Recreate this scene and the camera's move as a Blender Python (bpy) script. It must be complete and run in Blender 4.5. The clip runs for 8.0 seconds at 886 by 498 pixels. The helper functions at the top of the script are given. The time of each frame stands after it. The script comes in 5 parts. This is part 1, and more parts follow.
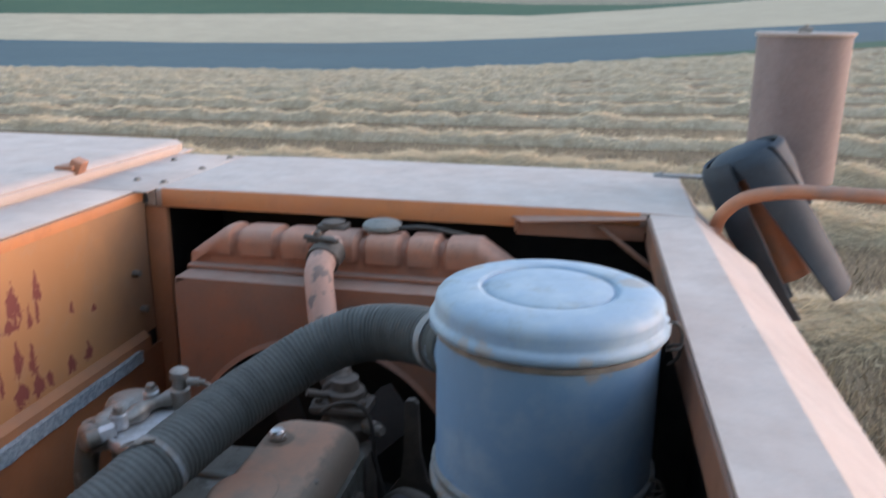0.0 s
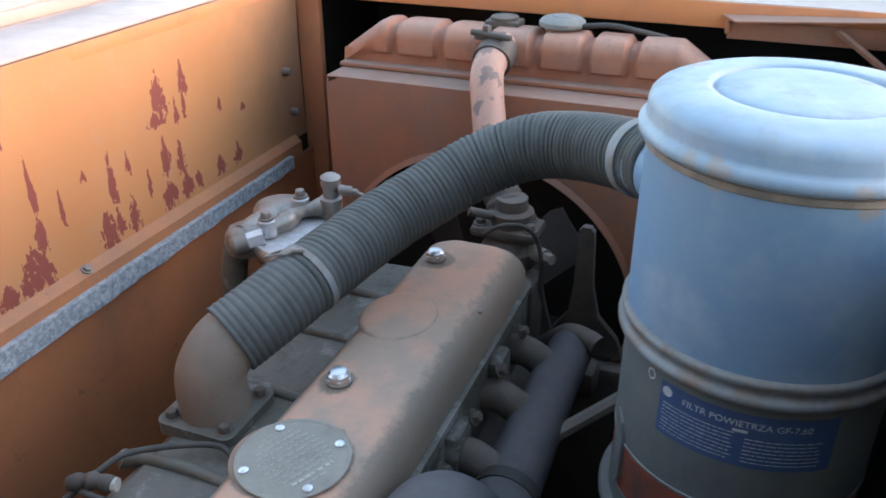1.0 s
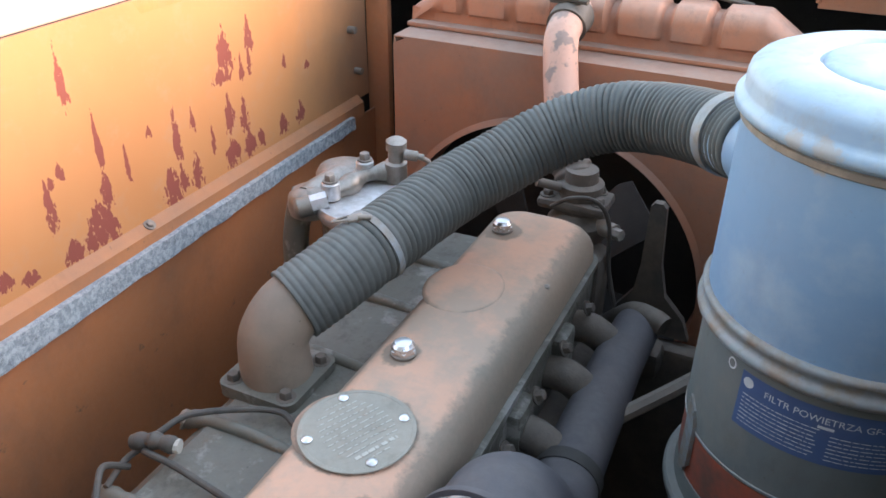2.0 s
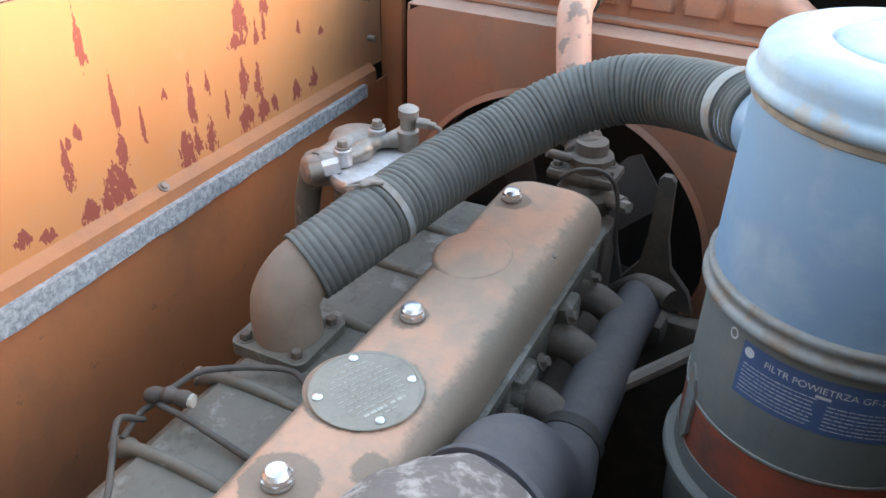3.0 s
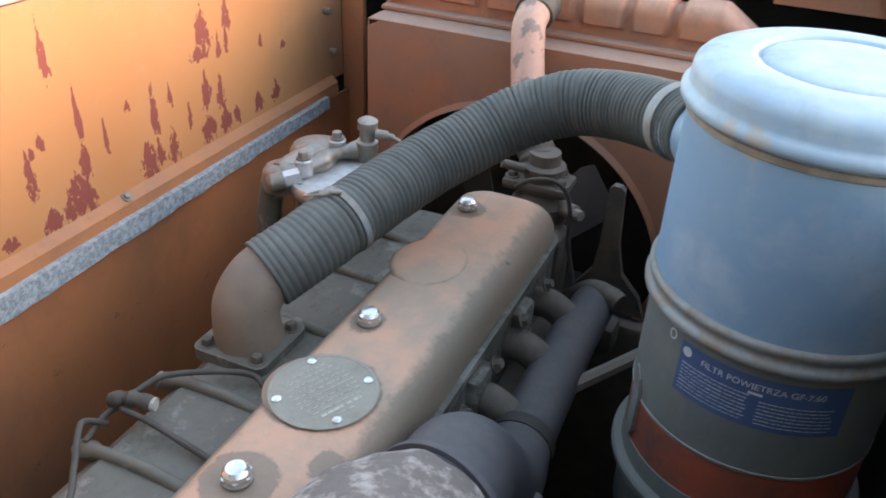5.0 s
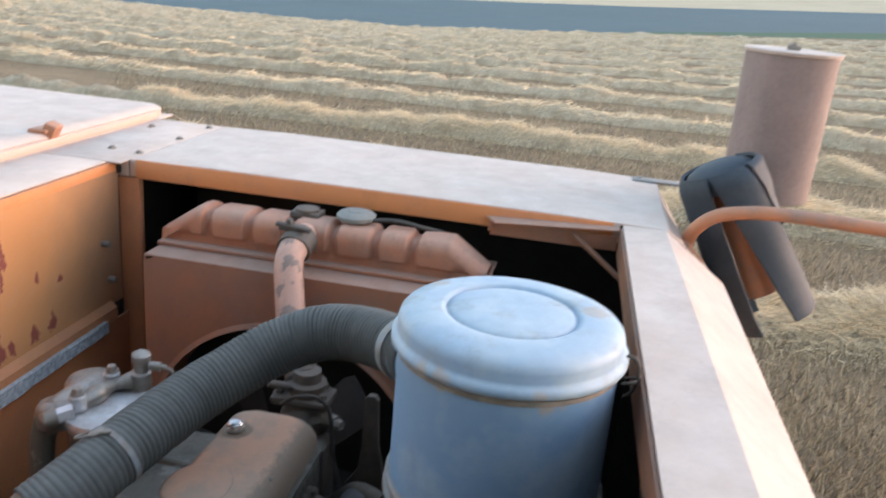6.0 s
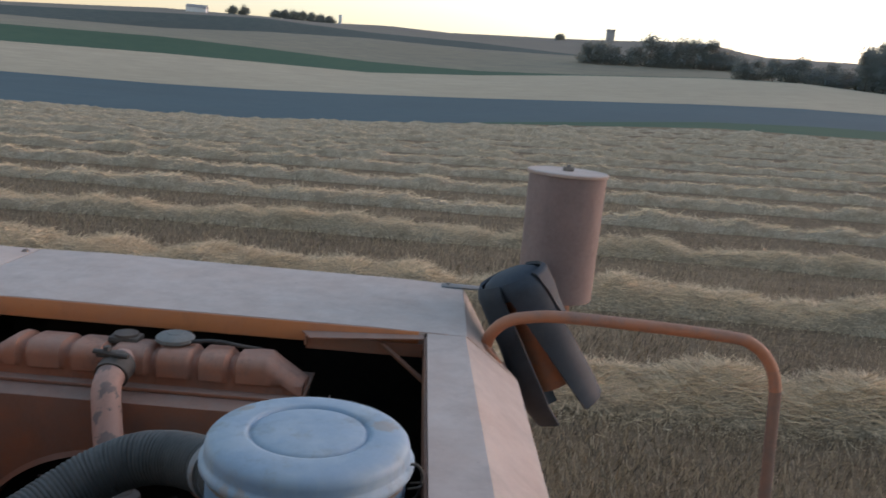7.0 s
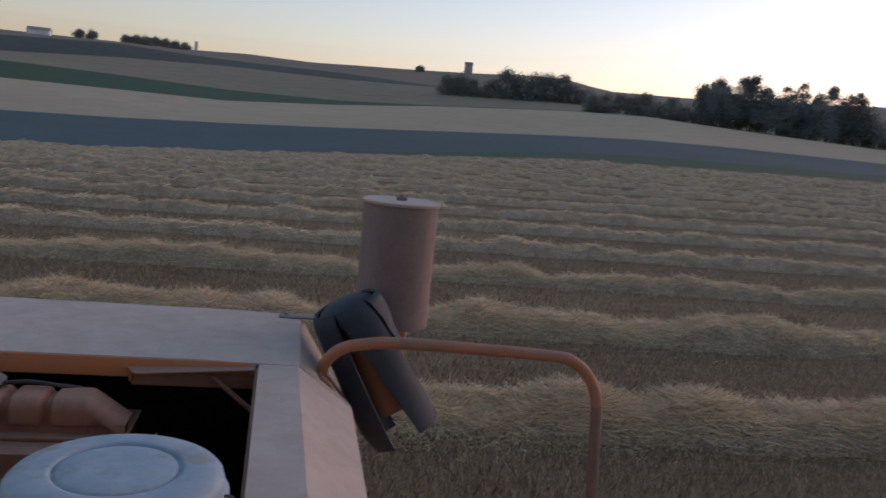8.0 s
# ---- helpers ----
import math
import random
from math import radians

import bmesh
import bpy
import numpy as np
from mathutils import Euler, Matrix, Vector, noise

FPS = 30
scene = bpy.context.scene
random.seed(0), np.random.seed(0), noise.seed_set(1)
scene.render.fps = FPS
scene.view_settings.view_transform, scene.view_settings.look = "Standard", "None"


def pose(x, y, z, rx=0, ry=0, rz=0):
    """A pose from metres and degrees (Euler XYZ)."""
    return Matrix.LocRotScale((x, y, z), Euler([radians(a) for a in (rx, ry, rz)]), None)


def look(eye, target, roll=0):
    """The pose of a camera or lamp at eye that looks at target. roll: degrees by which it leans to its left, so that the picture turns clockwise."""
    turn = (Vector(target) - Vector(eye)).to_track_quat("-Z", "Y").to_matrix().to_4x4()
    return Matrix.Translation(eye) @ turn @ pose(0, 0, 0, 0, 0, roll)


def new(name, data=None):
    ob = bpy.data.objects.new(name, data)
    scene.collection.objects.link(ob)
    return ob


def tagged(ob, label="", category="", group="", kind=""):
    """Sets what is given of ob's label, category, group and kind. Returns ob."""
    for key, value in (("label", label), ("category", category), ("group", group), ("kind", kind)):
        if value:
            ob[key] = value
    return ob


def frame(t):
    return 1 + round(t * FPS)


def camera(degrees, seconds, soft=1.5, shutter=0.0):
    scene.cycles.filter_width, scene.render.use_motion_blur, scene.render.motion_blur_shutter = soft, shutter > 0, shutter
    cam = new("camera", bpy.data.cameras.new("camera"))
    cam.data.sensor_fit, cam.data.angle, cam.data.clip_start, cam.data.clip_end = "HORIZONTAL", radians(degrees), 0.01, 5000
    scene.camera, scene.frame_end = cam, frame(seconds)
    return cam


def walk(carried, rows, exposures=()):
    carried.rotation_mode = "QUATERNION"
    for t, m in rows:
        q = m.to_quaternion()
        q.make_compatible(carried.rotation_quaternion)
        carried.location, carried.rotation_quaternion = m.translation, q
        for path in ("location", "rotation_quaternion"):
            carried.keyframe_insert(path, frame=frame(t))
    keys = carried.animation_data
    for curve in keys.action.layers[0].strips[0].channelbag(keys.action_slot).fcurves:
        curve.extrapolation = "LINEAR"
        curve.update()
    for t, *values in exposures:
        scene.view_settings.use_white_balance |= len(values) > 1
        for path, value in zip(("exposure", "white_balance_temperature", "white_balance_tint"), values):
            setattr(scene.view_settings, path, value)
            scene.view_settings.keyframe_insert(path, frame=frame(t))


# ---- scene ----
cam = camera(57.2, 8.0, soft=1.6, shutter=0.3)
PATH = [
    (0, (0.503, 0.172, 3.313), (0.138, 2.062, 2.772), 0.6),
    (0.5, (0.452, 0.279, 3.252), (-0.111, 2.017, 2.439), -0.3),
    (1, (0.397, 0.351, 3.208), (-0.257, 1.994, 2.273), -0.2),
    (1.5, (0.362, 0.371, 3.193), (-0.349, 1.959, 2.208), -0.3),
    (2, (0.353, 0.371, 3.201), (-0.384, 1.929, 2.186), 0.5),
    (3.5, (0.363, 0.345, 3.205), (-0.355, 1.855, 2.107), 2.0),
    (4, (0.369, 0.345, 3.206), (-0.341, 1.85, 2.097), 2.4),
    (4.2, (0.37, 0.344, 3.205), (-0.347, 1.852, 2.105), 2.5),
    (5.3, (0.414, 0.3, 3.252), (-0.189, 1.936, 2.274), 3.3),
    (5.5, (0.44, 0.275, 3.289), (-0.072, 1.999, 2.414), 4.9),
    (6, (0.513, 0.198, 3.391), (0.205, 2.07, 2.76), 5.1),
    (6.5, (0.545, 0.145, 3.442), (0.414, 2.079, 2.95), 5.0),
    (7, (0.606, 0.065, 3.507), (0.641, 2.025, 3.111), 5.2),
    (7.5, (0.651, 0.03, 3.52), (0.824, 1.993, 3.182), 5.2),
    (8, (0.687, 0.021, 3.52), (1.045, 1.966, 3.225), 5.7),
]
EXPOSURES = [
    (0.0, 3.36, 5900, 19), (0.5, 3.58, 5950, 18), (1.0, 4.14, 6000, 18), (1.5, 4.46, 6250, 20), (2.0, 4.66, 6520, 20),
    (3.5, 4.76, 6600, 17), (4.2, 4.74, 6600, 16), (5.5, 4.12, 6480, 19), (6.0, 3.84, 6420, 19), (6.5, 3.28, 6400, 20),
    (7.0, 2.38, 6050, 21), (7.5, 1.88, 5950, 26), (8.0, 1.58, 5950, 29),
]
walk(cam, [(t, look(eye, target, roll)) for t, eye, target, roll in PATH], EXPOSURES)

# ---- light: clear dusk sky, the sun just at the horizon behind the far trees ----
SUN_AZ, SUN_EL = 64.0, 2.6
world = bpy.data.worlds.new("dusk_sky")
scene.world = world
world.use_nodes = True
wn = world.node_tree.nodes
sky = wn.new("ShaderNodeTexSky")
sky.sky_type = "NISHITA"
sky.sun_disc = False
sky.sun_elevation, sky.sun_rotation = radians(SUN_EL), radians(SUN_AZ)
sky.air_density, sky.dust_density, sky.ozone_density = 1.0, 1.1, 1.75
background = next(n for n in wn if n.type == "BACKGROUND")
background.inputs["Strength"].default_value = 0.15
hazy = wn.new("ShaderNodeHueSaturation")
hazy.inputs["Hue"].default_value, hazy.inputs["Saturation"].default_value = 0.488, 0.72
world.node_tree.links.new(sky.outputs[0], hazy.inputs["Color"])
world.node_tree.links.new(hazy.outputs[0], background.inputs["Color"])
sun = new("sun", bpy.data.lights.new("sun", "SUN"))
sun.data.energy, sun.data.angle, sun.data.color = 0.145, radians(45), (1.0, 0.78, 0.6)
sun_way = Vector((math.sin(radians(SUN_AZ)) * math.cos(radians(12)), math.cos(radians(SUN_AZ)) * math.cos(radians(12)), math.sin(radians(12))))
sun.matrix_world = look(sun_way * 50, (0, 0, 0))


# ---- materials ----
def rgb(c):
    return (*c, 1.0)


def tree(name):
    m = bpy.data.materials.new(name)
    m.use_nodes = True
    nt = m.node_tree
    return m, nt, nt.nodes["Principled BSDF"]


def link(nt, a, b):
    nt.links.new(a, b)


def coords(nt, scale=(1, 1, 1)):
    geo = nt.nodes.new("ShaderNodeNewGeometry")
    mp = nt.nodes.new("ShaderNodeMapping")
    mp.inputs["Scale"].default_value = scale
    link(nt, geo.outputs["Position"], mp.inputs["Vector"])
    return mp.outputs["Vector"]


def noise_at(nt, scale, detail=4.0, rough=0.6, stretch=(1, 1, 1), w=0.0):
    n = nt.nodes.new("ShaderNodeTexNoise")
    n.noise_dimensions = "4D"
    n.inputs["W"].default_value = w
    n.inputs["Scale"].default_value, n.inputs["Detail"].default_value, n.inputs["Roughness"].default_value = scale, detail, rough
    link(nt, coords(nt, stretch), n.inputs["Vector"])
    return n.outputs["Fac"]


def ramp(nt, fac, lo, hi, a=0.0, b=1.0):
    r = nt.nodes.new("ShaderNodeMapRange")
    r.inputs["From Min"].default_value, r.inputs["From Max"].default_value = lo, hi
    r.inputs["To Min"].default_value, r.inputs["To Max"].default_value = a, b
    link(nt, fac, r.inputs["Value"])
    return r.outputs["Result"]


def math_node(nt, op, a, b):
    n = nt.nodes.new("ShaderNodeMath")
    n.operation = op
    for value, slot in ((a, n.inputs[0]), (b, n.inputs[1])):
        if isinstance(value, (int, float)):
            slot.default_value = value
        else:
            link(nt, value, slot)
    return n.outputs[0]


def mix(nt, fac, a, b):
    n = nt.nodes.new("ShaderNodeMix")
    n.data_type = "RGBA"
    for value, slot in ((fac, n.inputs[0]), (a, n.inputs[6]), (b, n.inputs[7])):
        if isinstance(value, (int, float)):
            slot.default_value = value
        elif isinstance(value, tuple):
            slot.default_value = rgb(value)
        else:
            link(nt, value, slot)
    return n.outputs[2]


def bump(nt, bsdf, height, strength, distance):
    b = nt.nodes.new("ShaderNodeBump")
    b.inputs["Strength"].default_value, b.inputs["Distance"].default_value = strength, distance
    link(nt, height, b.inputs["Height"])
    link(nt, b.outputs["Normal"], bsdf.inputs["Normal"])


def upward(nt, lo=0.25, hi=0.95):
    """How far a surface faces up: where dust settles."""
    geo = nt.nodes.new("ShaderNodeNewGeometry")
    sep = nt.nodes.new("ShaderNodeSeparateXYZ")
    link(nt, geo.outputs["Normal"], sep.inputs[0])
    return ramp(nt, sep.outputs["Z"], lo, hi)


def worn(name, base, other, dust=(0.42, 0.36, 0.31), settle=0.6, patch=5.0, rough=0.5, metal=0.0, fine=90.0, relief=0.0006, sharp=(0.45, 0.62), film=0.12, specular=0.4, stain=0.3, stain_tone=(0.09, 0.075, 0.06), specks=0.5):
    """A painted or bare surface: two tones in patches, a film of dust, thicker where it faces up, smeared stains, dark specks and a fine grain."""
    m, nt, p = tree(name)
    patches = ramp(nt, noise_at(nt, patch, 6, 0.65, w=len(name)), *sharp)
    grain = noise_at(nt, fine, 3, 0.6)
    tone = mix(nt, patches, base, other)
    settled = math_node(nt, "MULTIPLY", upward(nt), ramp(nt, noise_at(nt, patch * 2.3, 6, 0.7, w=3.3), 0.3, 0.65, 0.45, 1.0))
    amount = math_node(nt, "ADD", math_node(nt, "MULTIPLY", settled, settle), math_node(nt, "MULTIPLY", grain, film * 2))
    amount = math_node(nt, "MINIMUM", amount, 0.95)
    uneven = mix(nt, ramp(nt, noise_at(nt, patch * 4.5, 5, 0.7, w=6.1), 0.4, 0.7), dust, tuple(c * 0.8 for c in dust))
    colour = mix(nt, amount, tone, uneven)
    smear = ramp(nt, noise_at(nt, patch * 1.6, 7, 0.75, (1, 1, 0.6), w=9.7), 0.52, 0.74, 0.0, stain)
    colour = mix(nt, smear, colour, stain_tone)
    speck = ramp(nt, noise_at(nt, patch * 13, 3, 0.6, w=1.7), 0.68, 0.73, 0.0, specks)
    colour = mix(nt, speck, colour, stain_tone)
    link(nt, colour, p.inputs["Base Color"])
    link(nt, ramp(nt, math_node(nt, "ADD", amount, smear), 0.0, 0.8, rough, 0.92), p.inputs["Roughness"])
    p.inputs["Metallic"].default_value = metal
    p.inputs["Specular IOR Level"].default_value = specular
    bump(nt, p, math_node(nt, "ADD", math_node(nt, "ADD", grain, patches), math_node(nt, "MULTIPLY", speck, 1.5)), 0.4, relief)
    return m


def panel_paint():
    """Orange enamel, flaked to the maroon primer in upright tears, scuffed near the ledge."""
    m, nt, p = tree("flaked_orange_paint")
    geo = nt.nodes.new("ShaderNodeNewGeometry")
    sep = nt.nodes.new("ShaderNodeSeparateXYZ")
    link(nt, geo.outputs["Position"], sep.inputs[0])
    y, z = sep.outputs["Y"], sep.outputs["Z"]
    ragged = noise_at(nt, 1.0, 3.5, 0.6, (1, 150, 62))
    total = None
    for cy, cz, wy, wz in UPPER_FLAKES + LOWER_FLAKES:
        taper = ramp(nt, z, cz - wz, cz + wz, wy * 1.2, wy * 0.35)
        a = math_node(nt, "POWER", math_node(nt, "DIVIDE", math_node(nt, "SUBTRACT", y, cy), taper), 2.0)
        b = math_node(nt, "POWER", math_node(nt, "DIVIDE", math_node(nt, "SUBTRACT", z, cz), wz), 2.0)
        blob = math_node(nt, "SUBTRACT", 1.0, math_node(nt, "ADD", a, b))
        total = blob if total is None else math_node(nt, "MAXIMUM", total, blob)
    total = math_node(nt, "MAXIMUM", total, -1.8)
    edge = math_node(nt, "ADD", math_node(nt, "MULTIPLY", total, 0.42), math_node(nt, "MULTIPLY", math_node(nt, "SUBTRACT", ragged, 0.49), 2.6))
    flake = ramp(nt, edge, 0.0, 0.03)
    specks = ramp(nt, noise_at(nt, 1.0, 3, 0.5, (1, 55, 30), w=7.0), 0.76, 0.77)
    flake = math_node(nt, "MAXIMUM", flake, specks)
    scuff = math_node(nt, "MULTIPLY", ramp(nt, noise_at(nt, 22, 6, 0.7, w=2.0), 0.52, 0.7), 0.35)
    orange = mix(nt, ramp(nt, noise_at(nt, 3.0, 4, 0.6, (1, 1, 0.5)), 0.35, 0.7), (0.48, 0.21, 0.082), (0.53, 0.25, 0.105))
    orange = mix(nt, scuff, orange, (0.42, 0.27, 0.18))
    # Dirt and shade of the rear corner, put into the colour together.
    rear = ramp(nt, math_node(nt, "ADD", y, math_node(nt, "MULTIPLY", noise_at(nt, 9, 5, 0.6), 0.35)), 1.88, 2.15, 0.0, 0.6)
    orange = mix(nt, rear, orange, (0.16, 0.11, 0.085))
    link(nt, mix(nt, flake, orange, (0.24, 0.06, 0.042)), p.inputs["Base Color"])
    link(nt, ramp(nt, flake, 0, 1, 0.45, 0.8), p.inputs["Roughness"])
    bump(nt, p, math_node(nt, "SUBTRACT", math_node(nt, "MULTIPLY", noise_at(nt, 60, 3), 0.15), flake), 0.5, 0.0008)
    return m


UPPER_FLAKES = [(1.143, 2.821, 0.009, 0.040), (1.182, 2.711, 0.007, 0.044), (1.23, 2.657, 0.005, 0.034), (1.286, 2.687, 0.007, 0.010), (1.104, 2.691, 0.008, 0.013), (1.346, 2.655, 0.011, 0.052), (1.39, 2.672, 0.006, 0.020),
                (1.435, 2.619, 0.006, 0.030), (1.489, 2.648, 0.015, 0.036), (1.531, 2.637, 0.013, 0.034), (1.496, 2.768, 0.021, 0.041), (1.479, 2.724, 0.027, 0.014), (1.566, 2.778, 0.015, 0.030), (1.537, 2.722, 0.008, 0.024), (1.562, 2.736, 0.007, 0.03), (1.671, 2.698, 0.007, 0.014), (1.748, 2.67, 0.010, 0.009)]
LOWER_FLAKES = [(1.087, 2.682, 0.009, 0.011), (1.075, 2.647, 0.011, 0.038), (1.18, 2.632, 0.013, 0.034), (1.155, 2.578, 0.038, 0.040), (1.099, 2.560, 0.022, 0.020), (1.319, 2.574, 0.022, 0.036), (1.348, 2.58, 0.011, 0.024),
                (1.384, 2.576, 0.017, 0.030), (1.487, 2.577, 0.024, 0.026), (1.539, 2.574, 0.021, 0.024), (1.573, 2.573, 0.013, 0.018), (1.712, 2.581, 0.016, 0.022), (1.648, 2.576, 0.015, 0.021), (1.015, 2.561, 0.015, 0.013), (0.976, 2.574, 0.016, 0.015)]

ORANGE = (0.62, 0.21, 0.06)
M_PANEL = panel_paint()
M_ORANGE = worn("orange_enamel", ORANGE, (0.56, 0.2, 0.075), settle=0.25, film=0.1)
M_INNER = worn("stained_orange_enamel", (0.49, 0.165, 0.052), (0.36, 0.135, 0.056), settle=0.3, film=0.1, patch=2.5)
M_LEDGE = worn("ledge_paint", (0.45, 0.175, 0.068), (0.33, 0.145, 0.075), dust=(0.36, 0.22, 0.13), settle=0.3, film=0.1, patch=6)
M_DECK = worn("dusty_deck_paint", (0.47, 0.31, 0.23), (0.45, 0.36, 0.30), dust=(0.57, 0.495, 0.44), settle=0.82, patch=3.5, rough=0.65, sharp=(0.3, 0.75), stain=0.35, stain_tone=(0.26, 0.21, 0.18), specks=0.35)
# Orange of the brace and inner lip, with their shade put into the colour.
M_SHADE_ORANGE = worn("grimy_orange", (0.22, 0.085, 0.04), (0.13, 0.065, 0.04), dust=(0.22, 0.15, 0.11), settle=0.3, patch=9)
M_RADIATOR = worn("dusty_radiator_paint", (0.40, 0.145, 0.067), (0.30, 0.14, 0.086), dust=(0.35, 0.265, 0.215), settle=0.65, patch=6, film=0.16)
M_TANK = worn("tank_paint", (0.46, 0.175, 0.09), (0.35, 0.155, 0.095), dust=(0.40, 0.30, 0.24), settle=0.45, patch=12, film=0.14, stain=0.6, stain_tone=(0.11, 0.09, 0.08))
M_PIPE = worn("chipped_pipe_paint", (0.53, 0.29, 0.21), (0.20, 0.14, 0.12), dust=(0.5, 0.36, 0.29), settle=0.3, patch=20, sharp=(0.53, 0.56), stain=0.3)
M_BLUE = worn("light_blue_enamel", (0.165, 0.275, 0.405), (0.25, 0.34, 0.425), dust=(0.33, 0.38, 0.43), settle=0.5, patch=7, rough=0.38, film=0.1, relief=0.0003, stain=0.25, stain_tone=(0.2, 0.19, 0.17), specks=0.25)


def smudged(m, spots, tone, ragged=0.006, fine=160, most=0.6):
    """Adds finger smudges and scuffs: (x, y, z, radius) each."""
    nt = m.node_tree
    p = nt.nodes["Principled BSDF"]
    colour = p.inputs["Base Color"].links[0].from_socket
    geo = nt.nodes.new("ShaderNodeNewGeometry")
    total = None
    for x, y, z, r in spots:
        d = nt.nodes.new("ShaderNodeVectorMath")
        d.operation = "DISTANCE"
        link(nt, geo.outputs["Position"], d.inputs[0])
        d.inputs[1].default_value = (x, y, z)
        blob = math_node(nt, "SUBTRACT", r, d.outputs["Value"])
        total = blob if total is None else math_node(nt, "MAXIMUM", total, blob)
    total = math_node(nt, "ADD", total, math_node(nt, "MULTIPLY", math_node(nt, "SUBTRACT", noise_at(nt, fine, 4, 0.7), 0.5), ragged * 4))
    link(nt, mix(nt, ramp(nt, total, -0.002, 0.004, 0.0, most), colour, tone), p.inputs["Base Color"])


smudged(M_BLUE, ((0.4004, 1.1166, 2.862, 0.005), (0.4135, 1.114, 2.869, 0.0045), (0.4125, 1.114, 2.864, 0.004), (0.4178, 1.1133, 2.8355, 0.0055), (0.534, 1.145, 2.893, 0.008), (0.372, 1.126, 2.69, 0.006), (0.45, 1.1125, 2.70, 0.005), (0.33, 1.155, 2.69, 0.006)), (0.10, 0.10, 0.105))
M_BLUE_LID = worn("dusty_blue_lid", (0.21, 0.32, 0.44), (0.31, 0.40, 0.47), dust=(0.49, 0.555, 0.585), settle=0.42, patch=9, rough=0.34, film=0.1, relief=0.0003, sharp=(0.46, 0.60), stain=0.7, stain_tone=(0.27, 0.25, 0.19), specks=0.3)
smudged(M_BLUE, ((0.511, 1.119, 2.893, 0.012), (0.53, 1.13, 2.896, 0.008), (0.372, 1.12, 2.896, 0.008)), (0.33, 0.27, 0.20), ragged=0.008, fine=90, most=0.75)
smudged(M_BLUE_LID, ((0.372, 1.106, 2.912, 0.016), (0.345, 1.125, 2.913, 0.01), (0.50, 1.105, 2.911, 0.010), (0.56, 1.30, 2.953, 0.022), (0.33, 1.33, 2.953, 0.014)), (0.36, 0.30, 0.23), ragged=0.010, fine=70, most=0.6)
M_GREY_DRUM = worn("grey_drum_paint", (0.12, 0.14, 0.142), (0.16, 0.165, 0.15), dust=(0.2, 0.19, 0.17), patch=8, rough=0.5)
M_RED_DRUM = worn("worn_red_drum_paint", (0.36, 0.065, 0.032), (0.14, 0.055, 0.04), dust=(0.2, 0.15, 0.12), patch=9, settle=0.3)
M_BAND = worn("dull_band_metal", (0.24, 0.27, 0.29), (0.225, 0.185, 0.15), dust=(0.33, 0.30, 0.265), patch=34, rough=0.5, metal=0.35)
M_HOSE = worn("dusty_rubber_hose", (0.05, 0.054, 0.05), (0.075, 0.078, 0.07), dust=(0.165, 0.167, 0.155), settle=0.62, patch=9, rough=0.75, film=0.2, stain=0.35, stain_tone=(0.04, 0.04, 0.036))
M_OLIVE = worn("oily_olive_casting", (0.10, 0.095, 0.078), (0.25, 0.24, 0.22), dust=(0.225, 0.21, 0.17), settle=0.3, patch=13, rough=0.30, relief=0.002, sharp=(0.54, 0.6), stain=0.65, stain_tone=(0.045, 0.04, 0.032))
M_BLOCK = worn("greasy_engine_casting", (0.06, 0.052, 0.045), (0.11, 0.085, 0.065), dust=(0.2, 0.165, 0.135), settle=0.5, patch=14, rough=0.55, relief=0.002)


